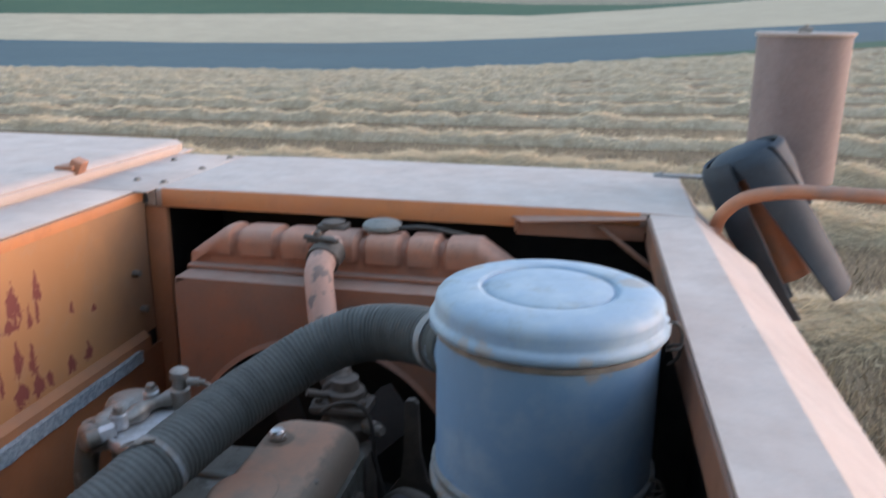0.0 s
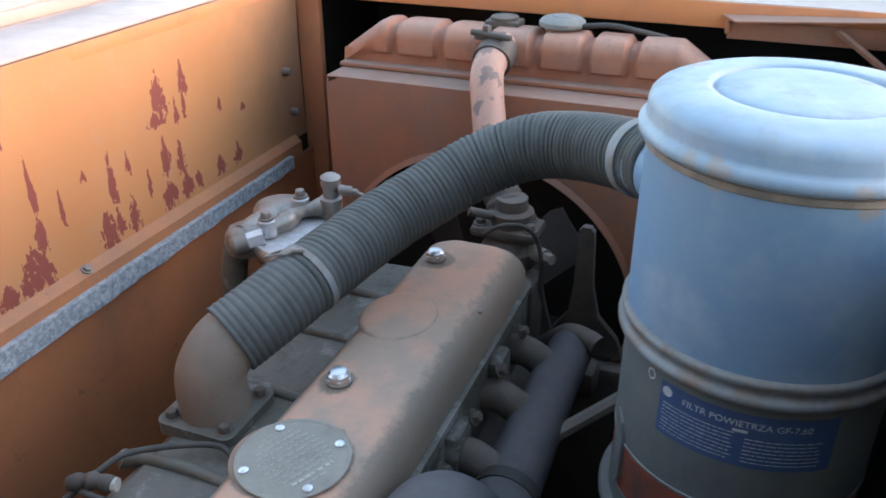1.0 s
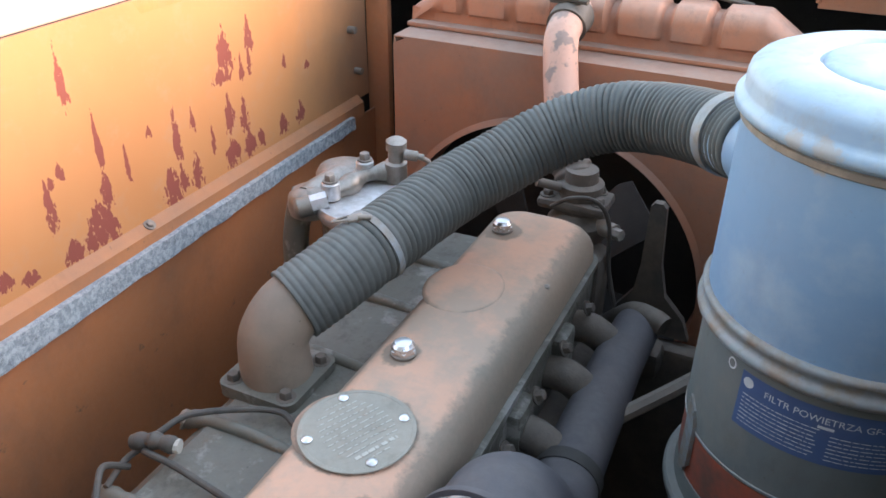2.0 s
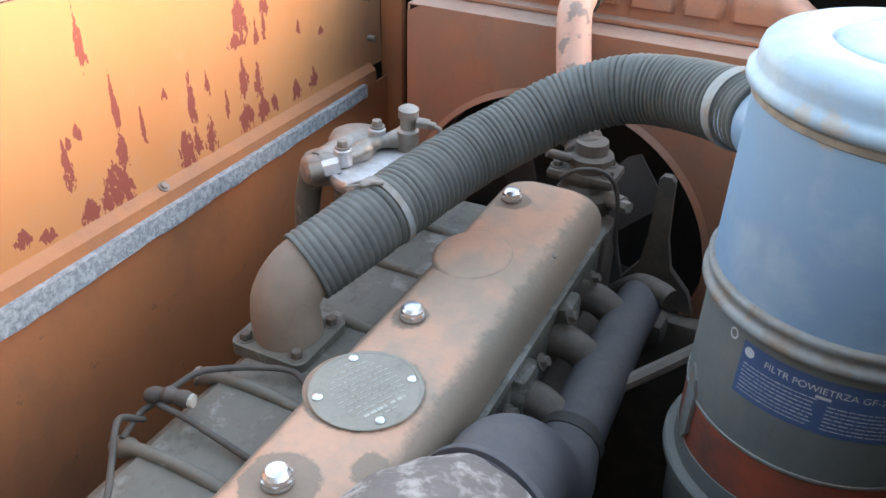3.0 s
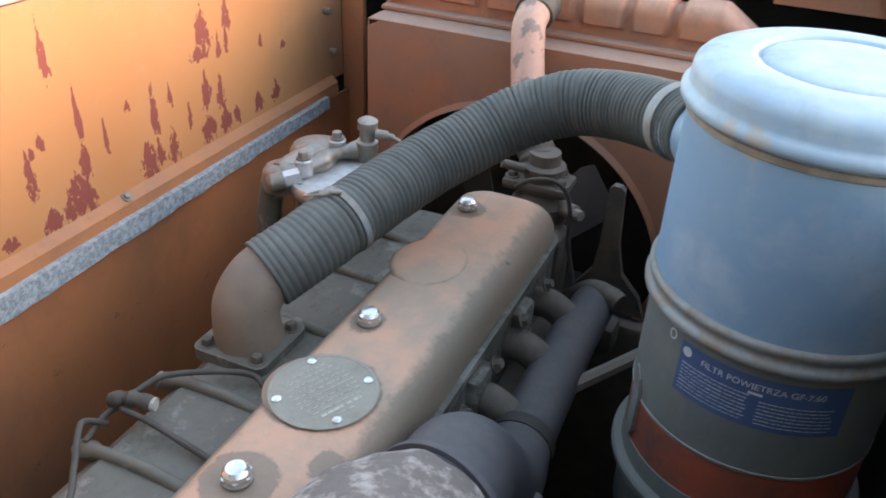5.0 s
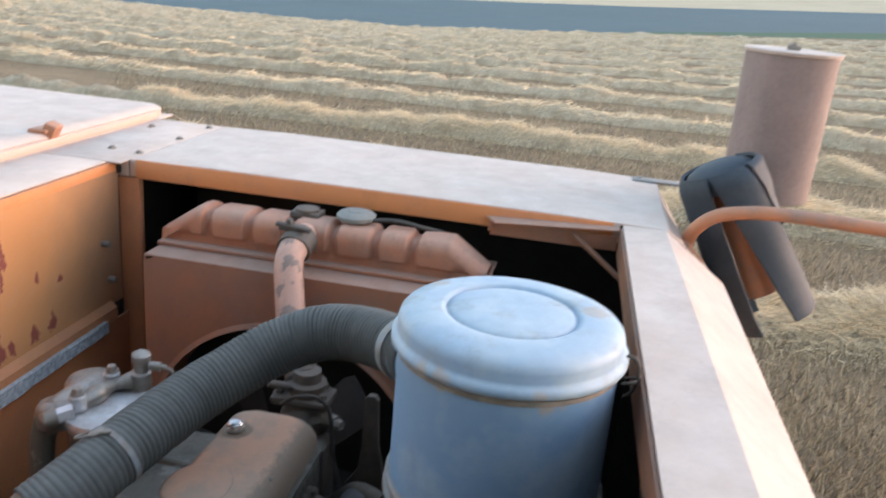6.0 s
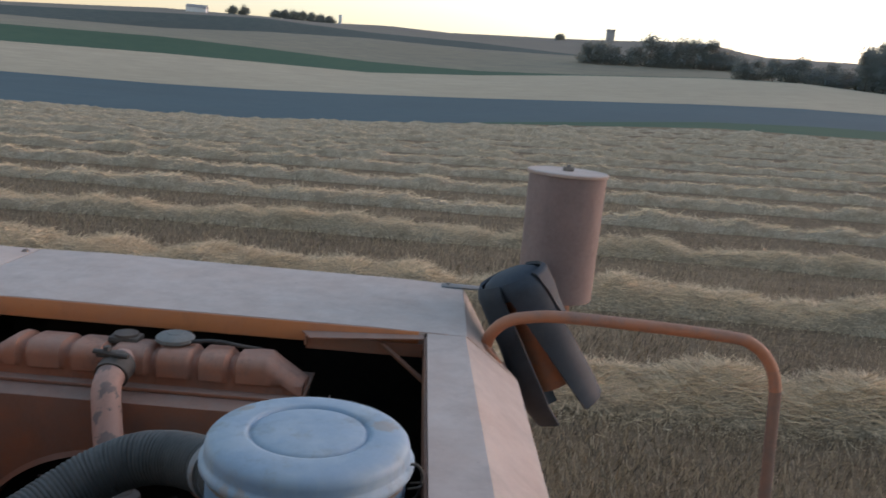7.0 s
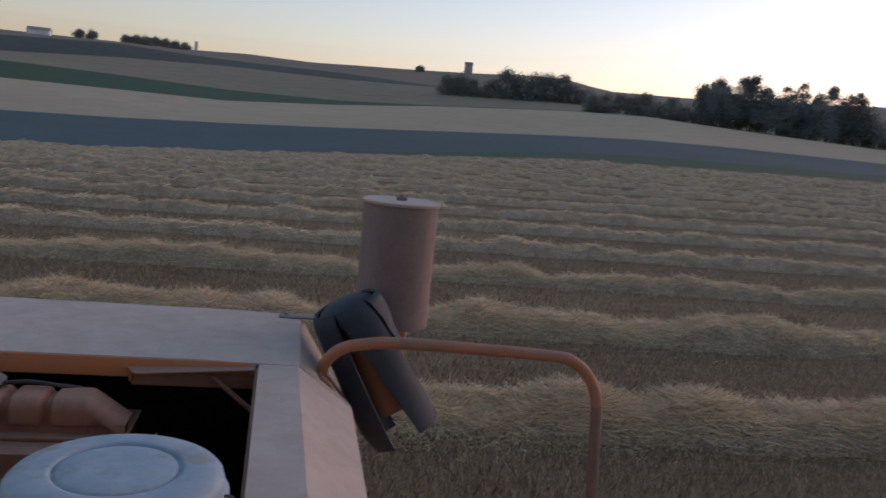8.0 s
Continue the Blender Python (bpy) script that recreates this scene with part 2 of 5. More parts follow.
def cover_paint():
    """Pinkish worn enamel on the valve cover under brown dust, with oily olive grime round the nuts and the plate, and
    sides toned dark for grime and shade.
    """
    m, nt, p = tree("valve_cover_enamel")
    geo = nt.nodes.new("ShaderNodeNewGeometry")
    sep = nt.nodes.new("ShaderNodeSeparateXYZ")
    link(nt, geo.outputs["Position"], sep.inputs[0])
    x, y = sep.outputs["X"], sep.outputs["Y"]
    ragged = noise_at(nt, 34, 6, 0.7)
    total = None
    for cx, cy, r in ((-0.017, 0.772, 0.042), (0.02, 0.74, 0.022), (-0.032, 1.066, 0.024), (-0.036, 1.408, 0.03), (-0.012, 0.925, 0.067), (0.055, 0.83, 0.02)):
        a = math_node(nt, "POWER", math_node(nt, "SUBTRACT", x, cx), 2.0)
        b = math_node(nt, "POWER", math_node(nt, "SUBTRACT", y, cy), 2.0)
        blob = math_node(nt, "SUBTRACT", r, math_node(nt, "POWER", math_node(nt, "ADD", a, b), 0.5))
        total = blob if total is None else math_node(nt, "MAXIMUM", total, blob)
    total = math_node(nt, "ADD", total, math_node(nt, "MULTIPLY", math_node(nt, "SUBTRACT", ragged, 0.5), 0.035))
    grime = math_node(nt, "MULTIPLY", ramp(nt, total, -0.002, 0.002), 0.75)
    # Side grime and side shade, put into the colour by how faces turn.
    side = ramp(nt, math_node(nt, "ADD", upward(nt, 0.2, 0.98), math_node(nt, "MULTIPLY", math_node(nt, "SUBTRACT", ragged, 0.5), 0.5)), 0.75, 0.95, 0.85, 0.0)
    dusty = ramp(nt, math_node(nt, "ADD", noise_at(nt, 6.5, 6, 0.7, w=4.0), ramp(nt, y, 0.85, 1.2, -0.05, 0.015)), 0.44, 0.58, 0.0, 0.75)
    shoulder = ramp(nt, math_node(nt, "ADD", x, math_node(nt, "MULTIPLY", math_node(nt, "SUBTRACT", ragged, 0.5), 0.06)), 0.058, 0.072, 0.0, 0.8)
    grime = math_node(nt, "MAXIMUM", grime, shoulder)
    tone = mix(nt, dusty, (0.55, 0.305, 0.20), (0.31, 0.25, 0.19))
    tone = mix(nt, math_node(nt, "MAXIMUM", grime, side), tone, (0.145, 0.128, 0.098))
    fine = noise_at(nt, 130, 3, 0.6)
    tone = mix(nt, math_node(nt, "MULTIPLY", fine, 0.3), tone, (0.4, 0.31, 0.24))
    link(nt, tone, p.inputs["Base Color"])
    p.inputs["Roughness"].default_value = 0.62
    p.inputs["Specular IOR Level"].default_value = 0.35
    bump(nt, p, math_node(nt, "ADD", math_node(nt, "MULTIPLY", fine, 0.4), grime), 0.4, 0.0008)
    return m


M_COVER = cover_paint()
M_ELBOW = worn("dusty_elbow_paint", (0.19, 0.145, 0.11), (0.24, 0.18, 0.135), dust=(0.27, 0.215, 0.17), settle=0.45, patch=8, stain=0.45)
M_STRUT = worn("dim_strut_paint", (0.11, 0.092, 0.075), (0.14, 0.115, 0.09), dust=(0.2, 0.17, 0.14), settle=0.4, patch=12)
M_EXHAUST = worn("dark_exhaust_paint", (0.036, 0.037, 0.047), (0.052, 0.048, 0.053), dust=(0.155, 0.14, 0.137), settle=0.6, patch=9, rough=0.6, stain=0.3)
M_RUST = worn("rusty_cast_iron", (0.125, 0.098, 0.085), (0.42, 0.365, 0.32), dust=(0.30, 0.26, 0.24), settle=0.2, patch=34, rough=0.85, relief=0.003, sharp=(0.47, 0.60))
M_ALU = worn("cast_aluminium", (0.62, 0.64, 0.67), (0.42, 0.42, 0.41), dust=(0.5, 0.4, 0.32), settle=0.12, patch=26, rough=0.28, metal=0.7)
M_CAP = worn("dull_cap_metal", (0.19, 0.20, 0.19), (0.25, 0.245, 0.225), dust=(0.34, 0.32, 0.28), settle=0.45, patch=24, rough=0.5, metal=0.4)
M_CAST = worn("dusty_cast_metal", (0.32, 0.31, 0.29), (0.21, 0.195, 0.17), dust=(0.42, 0.34, 0.27), settle=0.18, patch=24, rough=0.36, metal=0.7)
M_BRIGHT = worn("bright_bolt_steel", (0.75, 0.75, 0.76), (0.55, 0.54, 0.52), settle=0.1, patch=60, rough=0.22, metal=0.95, film=0.02)
M_DULL = worn("dull_bolt_steel", (0.2, 0.18, 0.16), (0.3, 0.26, 0.22), settle=0.4, patch=40, rough=0.55, metal=0.5)
M_PLATE = worn("engraved_plate_metal", (0.27, 0.255, 0.215), (0.33, 0.3, 0.25), dust=(0.36, 0.32, 0.26), settle=0.4, patch=20, rough=0.45, metal=0.4)
M_ENGRAVE = worn("engraving", (0.47, 0.445, 0.385), (0.38, 0.355, 0.30), settle=0.2)
M_WIRE = worn("black_cable", (0.03, 0.028, 0.026), (0.055, 0.048, 0.04), dust=(0.17, 0.145, 0.12), settle=0.25, patch=20)
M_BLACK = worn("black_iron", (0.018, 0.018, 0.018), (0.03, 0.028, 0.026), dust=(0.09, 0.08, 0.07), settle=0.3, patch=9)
M_RUBBER = worn("weathered_black_rubber", (0.018, 0.024, 0.032), (0.030, 0.038, 0.048), dust=(0.085, 0.11, 0.135), settle=0.45, patch=8, rough=0.6)
M_FOAM = worn("grey_sealing_strip", (0.25, 0.29, 0.31), (0.46, 0.50, 0.515), dust=(0.4, 0.41, 0.41), settle=0.2, patch=100, fine=260, rough=0.9, relief=0.004, sharp=(0.42, 0.58), stain=0.85, stain_tone=(0.07, 0.075, 0.08), specks=0.0)
M_STACK = worn("faded_brown_paint", (0.185, 0.112, 0.095), (0.22, 0.14, 0.118), dust=(0.56, 0.5, 0.46), settle=0.7, patch=4, rough=0.6)
M_RAIL = worn("orange_rail_paint", (0.42, 0.155, 0.07), (0.26, 0.14, 0.10), dust=(0.42, 0.3, 0.23), settle=0.4, patch=12, sharp=(0.5, 0.66))
M_POST = worn("worn_rail_post", (0.21, 0.125, 0.09), (0.15, 0.11, 0.09), dust=(0.3, 0.24, 0.2), settle=0.3, patch=12)
M_LABEL = worn("blue_label_print", (0.04, 0.085, 0.21), (0.05, 0.10, 0.23), dust=(0.14, 0.15, 0.17), settle=0.2, patch=10, film=0.12)
M_PRINT = worn("pale_print", (0.52, 0.55, 0.58), (0.38, 0.42, 0.46), settle=0.1, stain=0.5, patch=12)


# ---- mesh helpers ----
BASE = {}


class Shape:
    """Collects vertices and faces of one mesh."""

    def __init__(self):
        self.v, self.f = [], []

    def add(self, verts, faces):
        n = len(self.v)
        self.v += [tuple(map(float, p)) for p in verts]
        self.f += [tuple(i + n for i in face) for face in faces]
        return self

    def box(self, lo, hi, bevel=0.002, turn=None):
        b = bmesh.new()
        bmesh.ops.create_cube(b, size=1.0)
        size, mid = [h - l for l, h in zip(lo, hi)], [(h + l) / 2 for l, h in zip(lo, hi)]
        for p in b.verts:
            p.co = Vector([c * s for c, s in zip(p.co, size)])
        bevel = min(bevel, 0.45 * min(size))
        if bevel > 0:
            bmesh.ops.bevel(b, geom=b.edges[:], offset=bevel, segments=2, affect="EDGES", profile=0.5)
        m = Matrix.Translation(mid) @ (turn or Matrix.Identity(4))
        b.verts.index_update()
        self.add([m @ p.co for p in b.verts], [[p.index for p in f.verts] for f in b.faces])
        b.free()
        return self

    def rings(self, loops, closed=True, caps=(True, True)):
        """Skins loops of equal length one after another."""
        k = len(loops[0])
        faces = []
        for a in range(len(loops) - 1):
            for i in range(k if closed else k - 1):
                j = (i + 1) % k
                faces.append((a * k + i, a * k + j, (a + 1) * k + j, (a + 1) * k + i))
        if caps[0]:
            faces.append(tuple(range(k))[::-1])
        if caps[1]:
            faces.append(tuple((len(loops) - 1) * k + i for i in range(k)))
        return self.add([p for loop in loops for p in loop], faces)

    def lathe(self, centre, profile, seg=48, axis=(0, 0, 1), caps=(True, True)):
        """profile: (radius, height along the axis) pairs."""
        turn = Vector((0, 0, 1)).rotation_difference(Vector(axis)).to_matrix()
        centre = Vector(centre)
        loops = [[centre + turn @ Vector((r * math.cos(2 * math.pi * i / seg), r * math.sin(2 * math.pi * i / seg), h)) for i in range(seg)] for r, h in profile]
        return self.rings(loops, caps=caps)

    def rod(self, a, b, r, seg=16, r2=None):
        a, b = Vector(a), Vector(b)
        return self.lathe(a, [(r, 0), (r2 or r, (b - a).length)], seg, b - a)

    def tube(self, points, radius, seg=12, steps=8, caps=(True, True), even=0.0):
        """A tube along a smooth line through the points; radius: a number, or of the length run and the whole length."""
        line = smooth_line(points, steps)
        run = np.r_[0, np.cumsum(np.linalg.norm(np.diff(line, axis=0), axis=1))]
        if even:
            at = np.linspace(0, run[-1], int(run[-1] / even))
            line, run = np.stack([np.interp(at, run, c) for c in line.T], 1), at
        loops, side = [], None
        for i, p in enumerate(line):
            way = Vector(line[min(i + 1, len(line) - 1)] - line[max(i - 1, 0)]).normalized()
            side = (side - way * side.dot(way)).normalized() if side else way.orthogonal().normalized()
            up = way.cross(side)
            r = float(radius(float(run[i]), float(run[-1]))) if callable(radius) else radius
            loops.append([Vector(p) + (side * math.cos(a) + up * math.sin(a)) * r for a in (2 * math.pi * k / seg for k in range(seg))])
        return self.rings(loops, caps=caps)

    def hexbolt(self, p, r=0.009, h=0.008, axis=(0, 0, 1), washer=1.5):
        if washer:
            self.lathe(p, [(r * washer, -0.001), (r * washer, 0.0015)], 20, axis)
        self.lathe(p, [(r * 1.0, 0.0015), (r * 1.0, h * 0.8), (r * 0.8, h)], 6, axis)
        return self

    def sheet(self, f, nu, nv, thick=0.0):
        """f(u, v) gives a place; thick: the depth along -normal."""
        grid = [[Vector(f(i / nu, j / nv)) for j in range(nv + 1)] for i in range(nu + 1)]
        flat = [p for row in grid for p in row]
        faces = [(i * (nv + 1) + j, (i + 1) * (nv + 1) + j, (i + 1) * (nv + 1) + j + 1, i * (nv + 1) + j + 1) for i in range(nu) for j in range(nv)]
        if not thick:
            return self.add(flat, faces)
        back = []
        for i in range(nu + 1):
            for j in range(nv + 1):
                du = grid[min(i + 1, nu)][j] - grid[max(i - 1, 0)][j]
                dv = grid[i][min(j + 1, nv)] - grid[i][max(j - 1, 0)]
                back.append(grid[i][j] - du.cross(dv).normalized() * thick)
        n = len(flat)
        faces += [tuple(k + n for k in reversed(f)) for f in faces]
        ids = lambda i, j: i * (nv + 1) + j
        rim = [ids(i, 0) for i in range(nu)] + [ids(nu, j) for j in range(nv)] + [ids(i, nv) for i in range(nu, 0, -1)] + [ids(0, j) for j in range(nv, 0, -1)]
        for a, b in zip(rim, rim[1:] + rim[:1]):
            faces.append((b, a, a + n, b + n))
        return self.add(flat + back, faces)


def smooth_line(points, steps):
    """Catmull-Rom through the points."""
    p = np.array(points, float)
    p = np.vstack([2 * p[0] - p[1], p, 2 * p[-1] - p[-2]])
    out = []
    for i in range(1, len(p) - 2):
        for t in np.arange(steps) / steps:
            a, b, c, d = p[i - 1 : i + 3]
            out.append(0.5 * (2 * b + (c - a) * t + (2 * a - 5 * b + 4 * c - d) * t * t + (3 * b - a - 3 * c + d) * t**3))
    out.append(p[-2])
    return np.array(out)


def rounded(x0, x1, y0, y1, z, r, k=6):
    """A level loop with rounded corners."""
    loop = []
    for cx, cy, a0 in ((x1 - r, y1 - r, 0), (x0 + r, y1 - r, 90), (x0 + r, y0 + r, 180), (x1 - r, y0 + r, 270)):
        for i in range(k + 1):
            a = radians(a0 + 90 * i / k)
            loop.append((cx + r * math.cos(a), cy + r * math.sin(a), z))
    return loop


def make_mesh(name, shape, material, base=(0, 0, 0), crease=35):
    me = bpy.data.meshes.new(name)
    me.from_pydata([(x - base[0], y - base[1], z - base[2]) for x, y, z in shape.v], [], shape.f)
    b = bmesh.new()
    b.from_mesh(me)
    bmesh.ops.recalc_face_normals(b, faces=b.faces[:])
    b.to_mesh(me)
    b.free()
    me.materials.append(material)
    me.shade_smooth()
    me.set_sharp_from_angle(angle=radians(crease))
    return me


def thing(name, base, label, category, group="", kind=""):
    ob = new(name)
    ob.empty_display_size = 0.1
    ob.location = base
    BASE[ob.name] = base
    return tagged(ob, label, category, group, kind)


def part(name, shape, material, parent, label="", crease=35):
    base = BASE[parent.name]
    ob = new(name, make_mesh(name, shape, material, base, crease))
    ob.parent = parent
    BASE[ob.name] = base
    return tagged(ob, label)


# ---- the harvester's engine housing ----
RIM = 2.90
DECK_BACK, BAY_BACK, BAY_FRONT = 2.525, 2.0, -0.32


def plate_x(s, x0, x1, y0, y1, z, thick=0.004):
    return s.box((x0, y0, z - thick), (x1, y1, z), 0.0015)


housing = thing("engine_housing", (0.0, 1.0, 0.0), "dusty orange sheet-metal engine housing of a harvester, lid open", "engine housing")

s = Shape()
s.sheet(lambda u, v: (-0.585 + 1.305 * u, BAY_BACK + (DECK_BACK - BAY_BACK) * v, RIM + 0.005 * min(1.0, 6 * u, 6 * (1 - u)) + 0.0012 * math.sin(9 * u) * math.sin(3 * v)), 24, 8, 0.004)
s.box((-0.585, BAY_BACK - 0.003, RIM - 0.042), (0.615, BAY_BACK, RIM - 0.001), 0.001)
s.box((-0.585, DECK_BACK, RIM - 0.05), (0.72, DECK_BACK + 0.003, RIM - 0.001), 0.001)
part("rear_deck", s, M_DECK, housing, "pale dust-covered rear deck plate")
s = Shape().box((-0.567, BAY_BACK - 0.008, RIM - 0.043), (0.60, BAY_BACK - 0.0035, RIM + 0.004), 0.001)
part("rear_lip", s, M_ORANGE, housing, "bent orange lip of the rear deck")
s = Shape()
plate_x(s, -0.80, -0.588, 1.96, DECK_BACK, RIM)
s.box((-0.62, BAY_BACK - 0.004, RIM - 0.042), (-0.588, BAY_BACK, RIM - 0.004), 0.001)
part("corner_plate", s, M_DECK, housing, "bolted dusty corner plate")
s = Shape()
plate_x(s, -0.80, -0.622, BAY_FRONT, 1.957, RIM)
part("side_deck", s, M_DECK, housing, "dusty side deck strip")
for x, y in ((-0.69, 2.09), (-0.605, 2.075), (-0.605, 2.285), (-0.612, 2.48), (-0.755, 2.40)):
    part("deck_bolt", Shape().hexbolt((x, y, RIM), 0.008, 0.007), M_DULL, housing)
# the raised hatch beside the bay, with its latch
hatch = part("hatch", Shape().rings([rounded(-1.75, -0.815, BAY_FRONT, 2.60, RIM + 0.002, 0.05), rounded(-1.75, -0.815, BAY_FRONT, 2.60, RIM + 0.026, 0.05), rounded(-1.74, -0.825, BAY_FRONT + 0.01, 2.59, RIM + 0.034, 0.045), rounded(-1.70, -0.865, BAY_FRONT + 0.05, 2.55, RIM + 0.036, 0.03)]), M_DECK, housing, "low raised hatch with pale dust")
part("hatch_edge", Shape().box((-0.814, BAY_FRONT + 0.05, RIM + 0.001), (-0.806, 2.52, RIM + 0.022), 0.002), M_DECK, hatch, "dusty folded hatch edge")
s = Shape().box((-0.865, 2.00, RIM + 0.036), (-0.815, 2.06, RIM + 0.045), 0.002)
s.box((-0.835, 2.01, RIM + 0.02), (-0.805, 2.055, RIM + 0.06), 0.004, pose(0, 0, 0, 0, 25, 10))
part("latch", s, M_RAIL, hatch, "rusty orange hatch latch")
s = Shape()
plate_x(s, -1.95, -0.802, BAY_FRONT, 2.62, RIM)
part("outer_deck", s, M_DECK, housing)

# inner side panel, ledge, sealing strip and the panel below
s = Shape().sheet(lambda u, v: (-0.62 + 0.004 * math.sin(3 * u + 1) * math.sin(math.pi * v), BAY_FRONT + (1.995 - BAY_FRONT) * u, 2.53 + (RIM - 0.005 - 2.53) * v), 30, 8, -0.004)
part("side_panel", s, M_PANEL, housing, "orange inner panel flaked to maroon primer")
s = Shape().box((-0.622, BAY_FRONT, RIM - 0.03), (-0.616, 1.99, RIM - 0.0045), 0.002)
part("panel_rim", s, M_ORANGE, housing)
s = Shape()
s.rings([[(-0.62, y, 2.545), (-0.600, y, 2.527), (-0.598, y, 2.494), (-0.62, y, 2.494)] for y in (BAY_FRONT, 1.94)])
part("ledge", s, M_LEDGE, housing, "angled orange ledge under the panel")
for y in (1.245, 0.55):
    part("ledge_bolt", Shape().hexbolt((-0.609, y, 2.536), 0.007, 0.006, (0.55, 0, 0.83)), M_DULL, housing)
s = Shape().sheet(lambda u, v: (-0.599 + 0.002 * noise.noise((u * 60, v * 3, 1)), BAY_FRONT + (1.88 - BAY_FRONT) * u, 2.4375 + 0.046 * u + (0.0605 - 0.0335 * u) * v + 0.0006 * noise.noise((u * 45, v * 2, 5))), 160, 6, -0.012)
part("sealing_strip", s, M_FOAM, housing, "grey crumbling sealing strip")
s = Shape().sheet(lambda u, v: (-0.606, BAY_FRONT + (1.995 - BAY_FRONT) * u, 1.62 + (2.495 - 1.62) * v), 6, 6, -0.004)
part("lower_panel", s, M_INNER, housing, "smooth orange lower inner panel")
s = Shape().box((-0.62, BAY_BACK - 0.002, 1.6), (-0.562, BAY_BACK + 0.02, RIM - 0.045), 0.004)
part("corner_post", s, M_INNER, housing, "dirty orange corner post")
s = Shape().box((-0.622, BAY_BACK - 0.012, RIM - 0.035), (-0.606, BAY_BACK - 0.004, RIM - 0.002), 0.002)
part("rubber_stop", s, M_BLACK, housing, "small black rubber stop")
for y, z in ((1.92, 2.70), (1.94, 2.60)):
    part("panel_stud", Shape().rod((-0.62, y, z), (-0.60, y, z), 0.008), M_DULL, housing)

# right rail: flat top, chamfer and outer wall
def rail_section(y):
    """Outline of the side rail, which widens a little towards the front."""
    f = 2.0 - y
    inner, ridge, outer, low = 0.620 + 0.022 * f, 0.716 + 0.029 * f, 0.858, 2.795 + 0.018 * f
    return [(inner, y, RIM), (ridge, y, RIM), (outer, y, low), (outer, y, 0.02), (outer - 0.006, y, 0.02), (outer - 0.006, y, low - 0.004), (ridge - 0.003, y, RIM - 0.005), (inner + 0.005, y, RIM - 0.005), (inner + 0.005, y, 2.845), (inner, y, 2.845)]


s = Shape().rings([rail_section(y) for y in (BAY_FRONT, 0.4, 1.2, 2.0)])
part("side_rail", s, M_DECK, housing, "dusty side rail with a sloping outer face", crease=20)
s = Shape()
s.rings([[(a, y, RIM), (b, y, z), (b, y, 0.02), (b - 0.006, y, 0.02), (b - 0.006, y, z - 0.004), (a - 0.002, y, RIM - 0.005)] for y, a, b, z in ((2.002, 0.7195, 0.858, 2.795), (2.25, 0.7205, 0.850, 2.745), (2.50, 0.7215, 0.835, 2.71))])
part("rail_end", s, M_DECK, housing, "steeper folded rear end of the side rail", crease=20)
s = Shape().rings([[(x - 0.006, y, 2.835), (x - 0.001, y, 2.835), (x - 0.001, y, RIM - 0.004), (x - 0.006, y, RIM - 0.004)] for x, y in ((0.671, BAY_FRONT), (0.620, 1.98))])
part("rail_inner_lip", s, M_SHADE_ORANGE, housing)
part("outer_wall", Shape().box((-1.95, DECK_BACK - 0.03, 0.02), (0.716, DECK_BACK - 0.002, RIM - 0.006), 0.002), M_INNER, housing)
part("outer_wall", Shape().box((-1.95, BAY_FRONT, 0.02), (-1.93, DECK_BACK - 0.03, RIM - 0.006), 0.002), M_INNER, housing)
# Unseen front wall; its black cuts the orange light bounced into the bay.
part("front_wall", Shape().box((-1.93, BAY_FRONT - 0.02, 0.02), (0.858, BAY_FRONT - 0.001, RIM), 0.002), M_BLACK, housing, "unseen front wall of the bay, black against bounced light")
# Added black sheets close the bay; their colour stands in for its deep shade.
part("bay_floor", Shape().box((-0.60, BAY_FRONT, 1.58), (0.85, DECK_BACK - 0.032, 1.62), 0.002), M_BLACK, housing, "plain black bay floor")
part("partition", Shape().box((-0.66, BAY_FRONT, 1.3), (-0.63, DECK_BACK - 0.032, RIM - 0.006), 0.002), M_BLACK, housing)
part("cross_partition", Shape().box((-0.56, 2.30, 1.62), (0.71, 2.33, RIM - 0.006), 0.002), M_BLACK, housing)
for y0, y1, material in ((2.30, 2.33, M_BLACK), (2.45, 2.48, M_INNER)):
    part("end_wall", Shape().rings([[(0.711, y, RIM - 0.010), (0.717, y, RIM - 0.012), (0.826, y, 2.68), (0.826, y, 0.03), (0.711, y, 0.03)] for y in (y0, y1)]), material, housing)
# Liner coloured black for the shade below the rail.
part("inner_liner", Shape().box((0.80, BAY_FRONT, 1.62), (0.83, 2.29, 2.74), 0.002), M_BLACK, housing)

# reinforcing angle and brace at the rear right corner
s = Shape()
s.box((0.325, BAY_BACK - 0.014, RIM - 0.060), (0.612, BAY_BACK - 0.009, RIM - 0.026), 0.001)
s.box((0.320, BAY_BACK - 0.022, RIM - 0.05), (0.328, BAY_BACK - 0.009, RIM - 0.026), 0.002)
part("corner_angle", s, M_RADIATOR, housing, "bent orange reinforcing angle")
s = Shape()
s.rings([[(0.312, BAY_BACK - 0.009, RIM - 0.020), (0.612, BAY_BACK - 0.009, RIM - 0.006), (0.612, BAY_BACK - 0.030, RIM - 0.009), (0.338, BAY_BACK - 0.046, RIM - 0.024)], [(0.312, BAY_BACK - 0.009, RIM - 0.017), (0.612, BAY_BACK - 0.009, RIM - 0.003), (0.612, BAY_BACK - 0.030, RIM - 0.006), (0.338, BAY_BACK - 0.046, RIM - 0.021)]])
part("angle_top", s, M_RADIATOR, housing, "bent orange top of the reinforcing angle")
s = Shape()
a, b = Vector((0.51, 1.978, 2.872)), Vector((0.63, 1.91, 2.80))
s.tube([a, (a + b) / 2, b], 0.0065, 6, 3)
part("brace", s, M_SHADE_ORANGE, housing, "diagonal orange brace in a shaded tone")
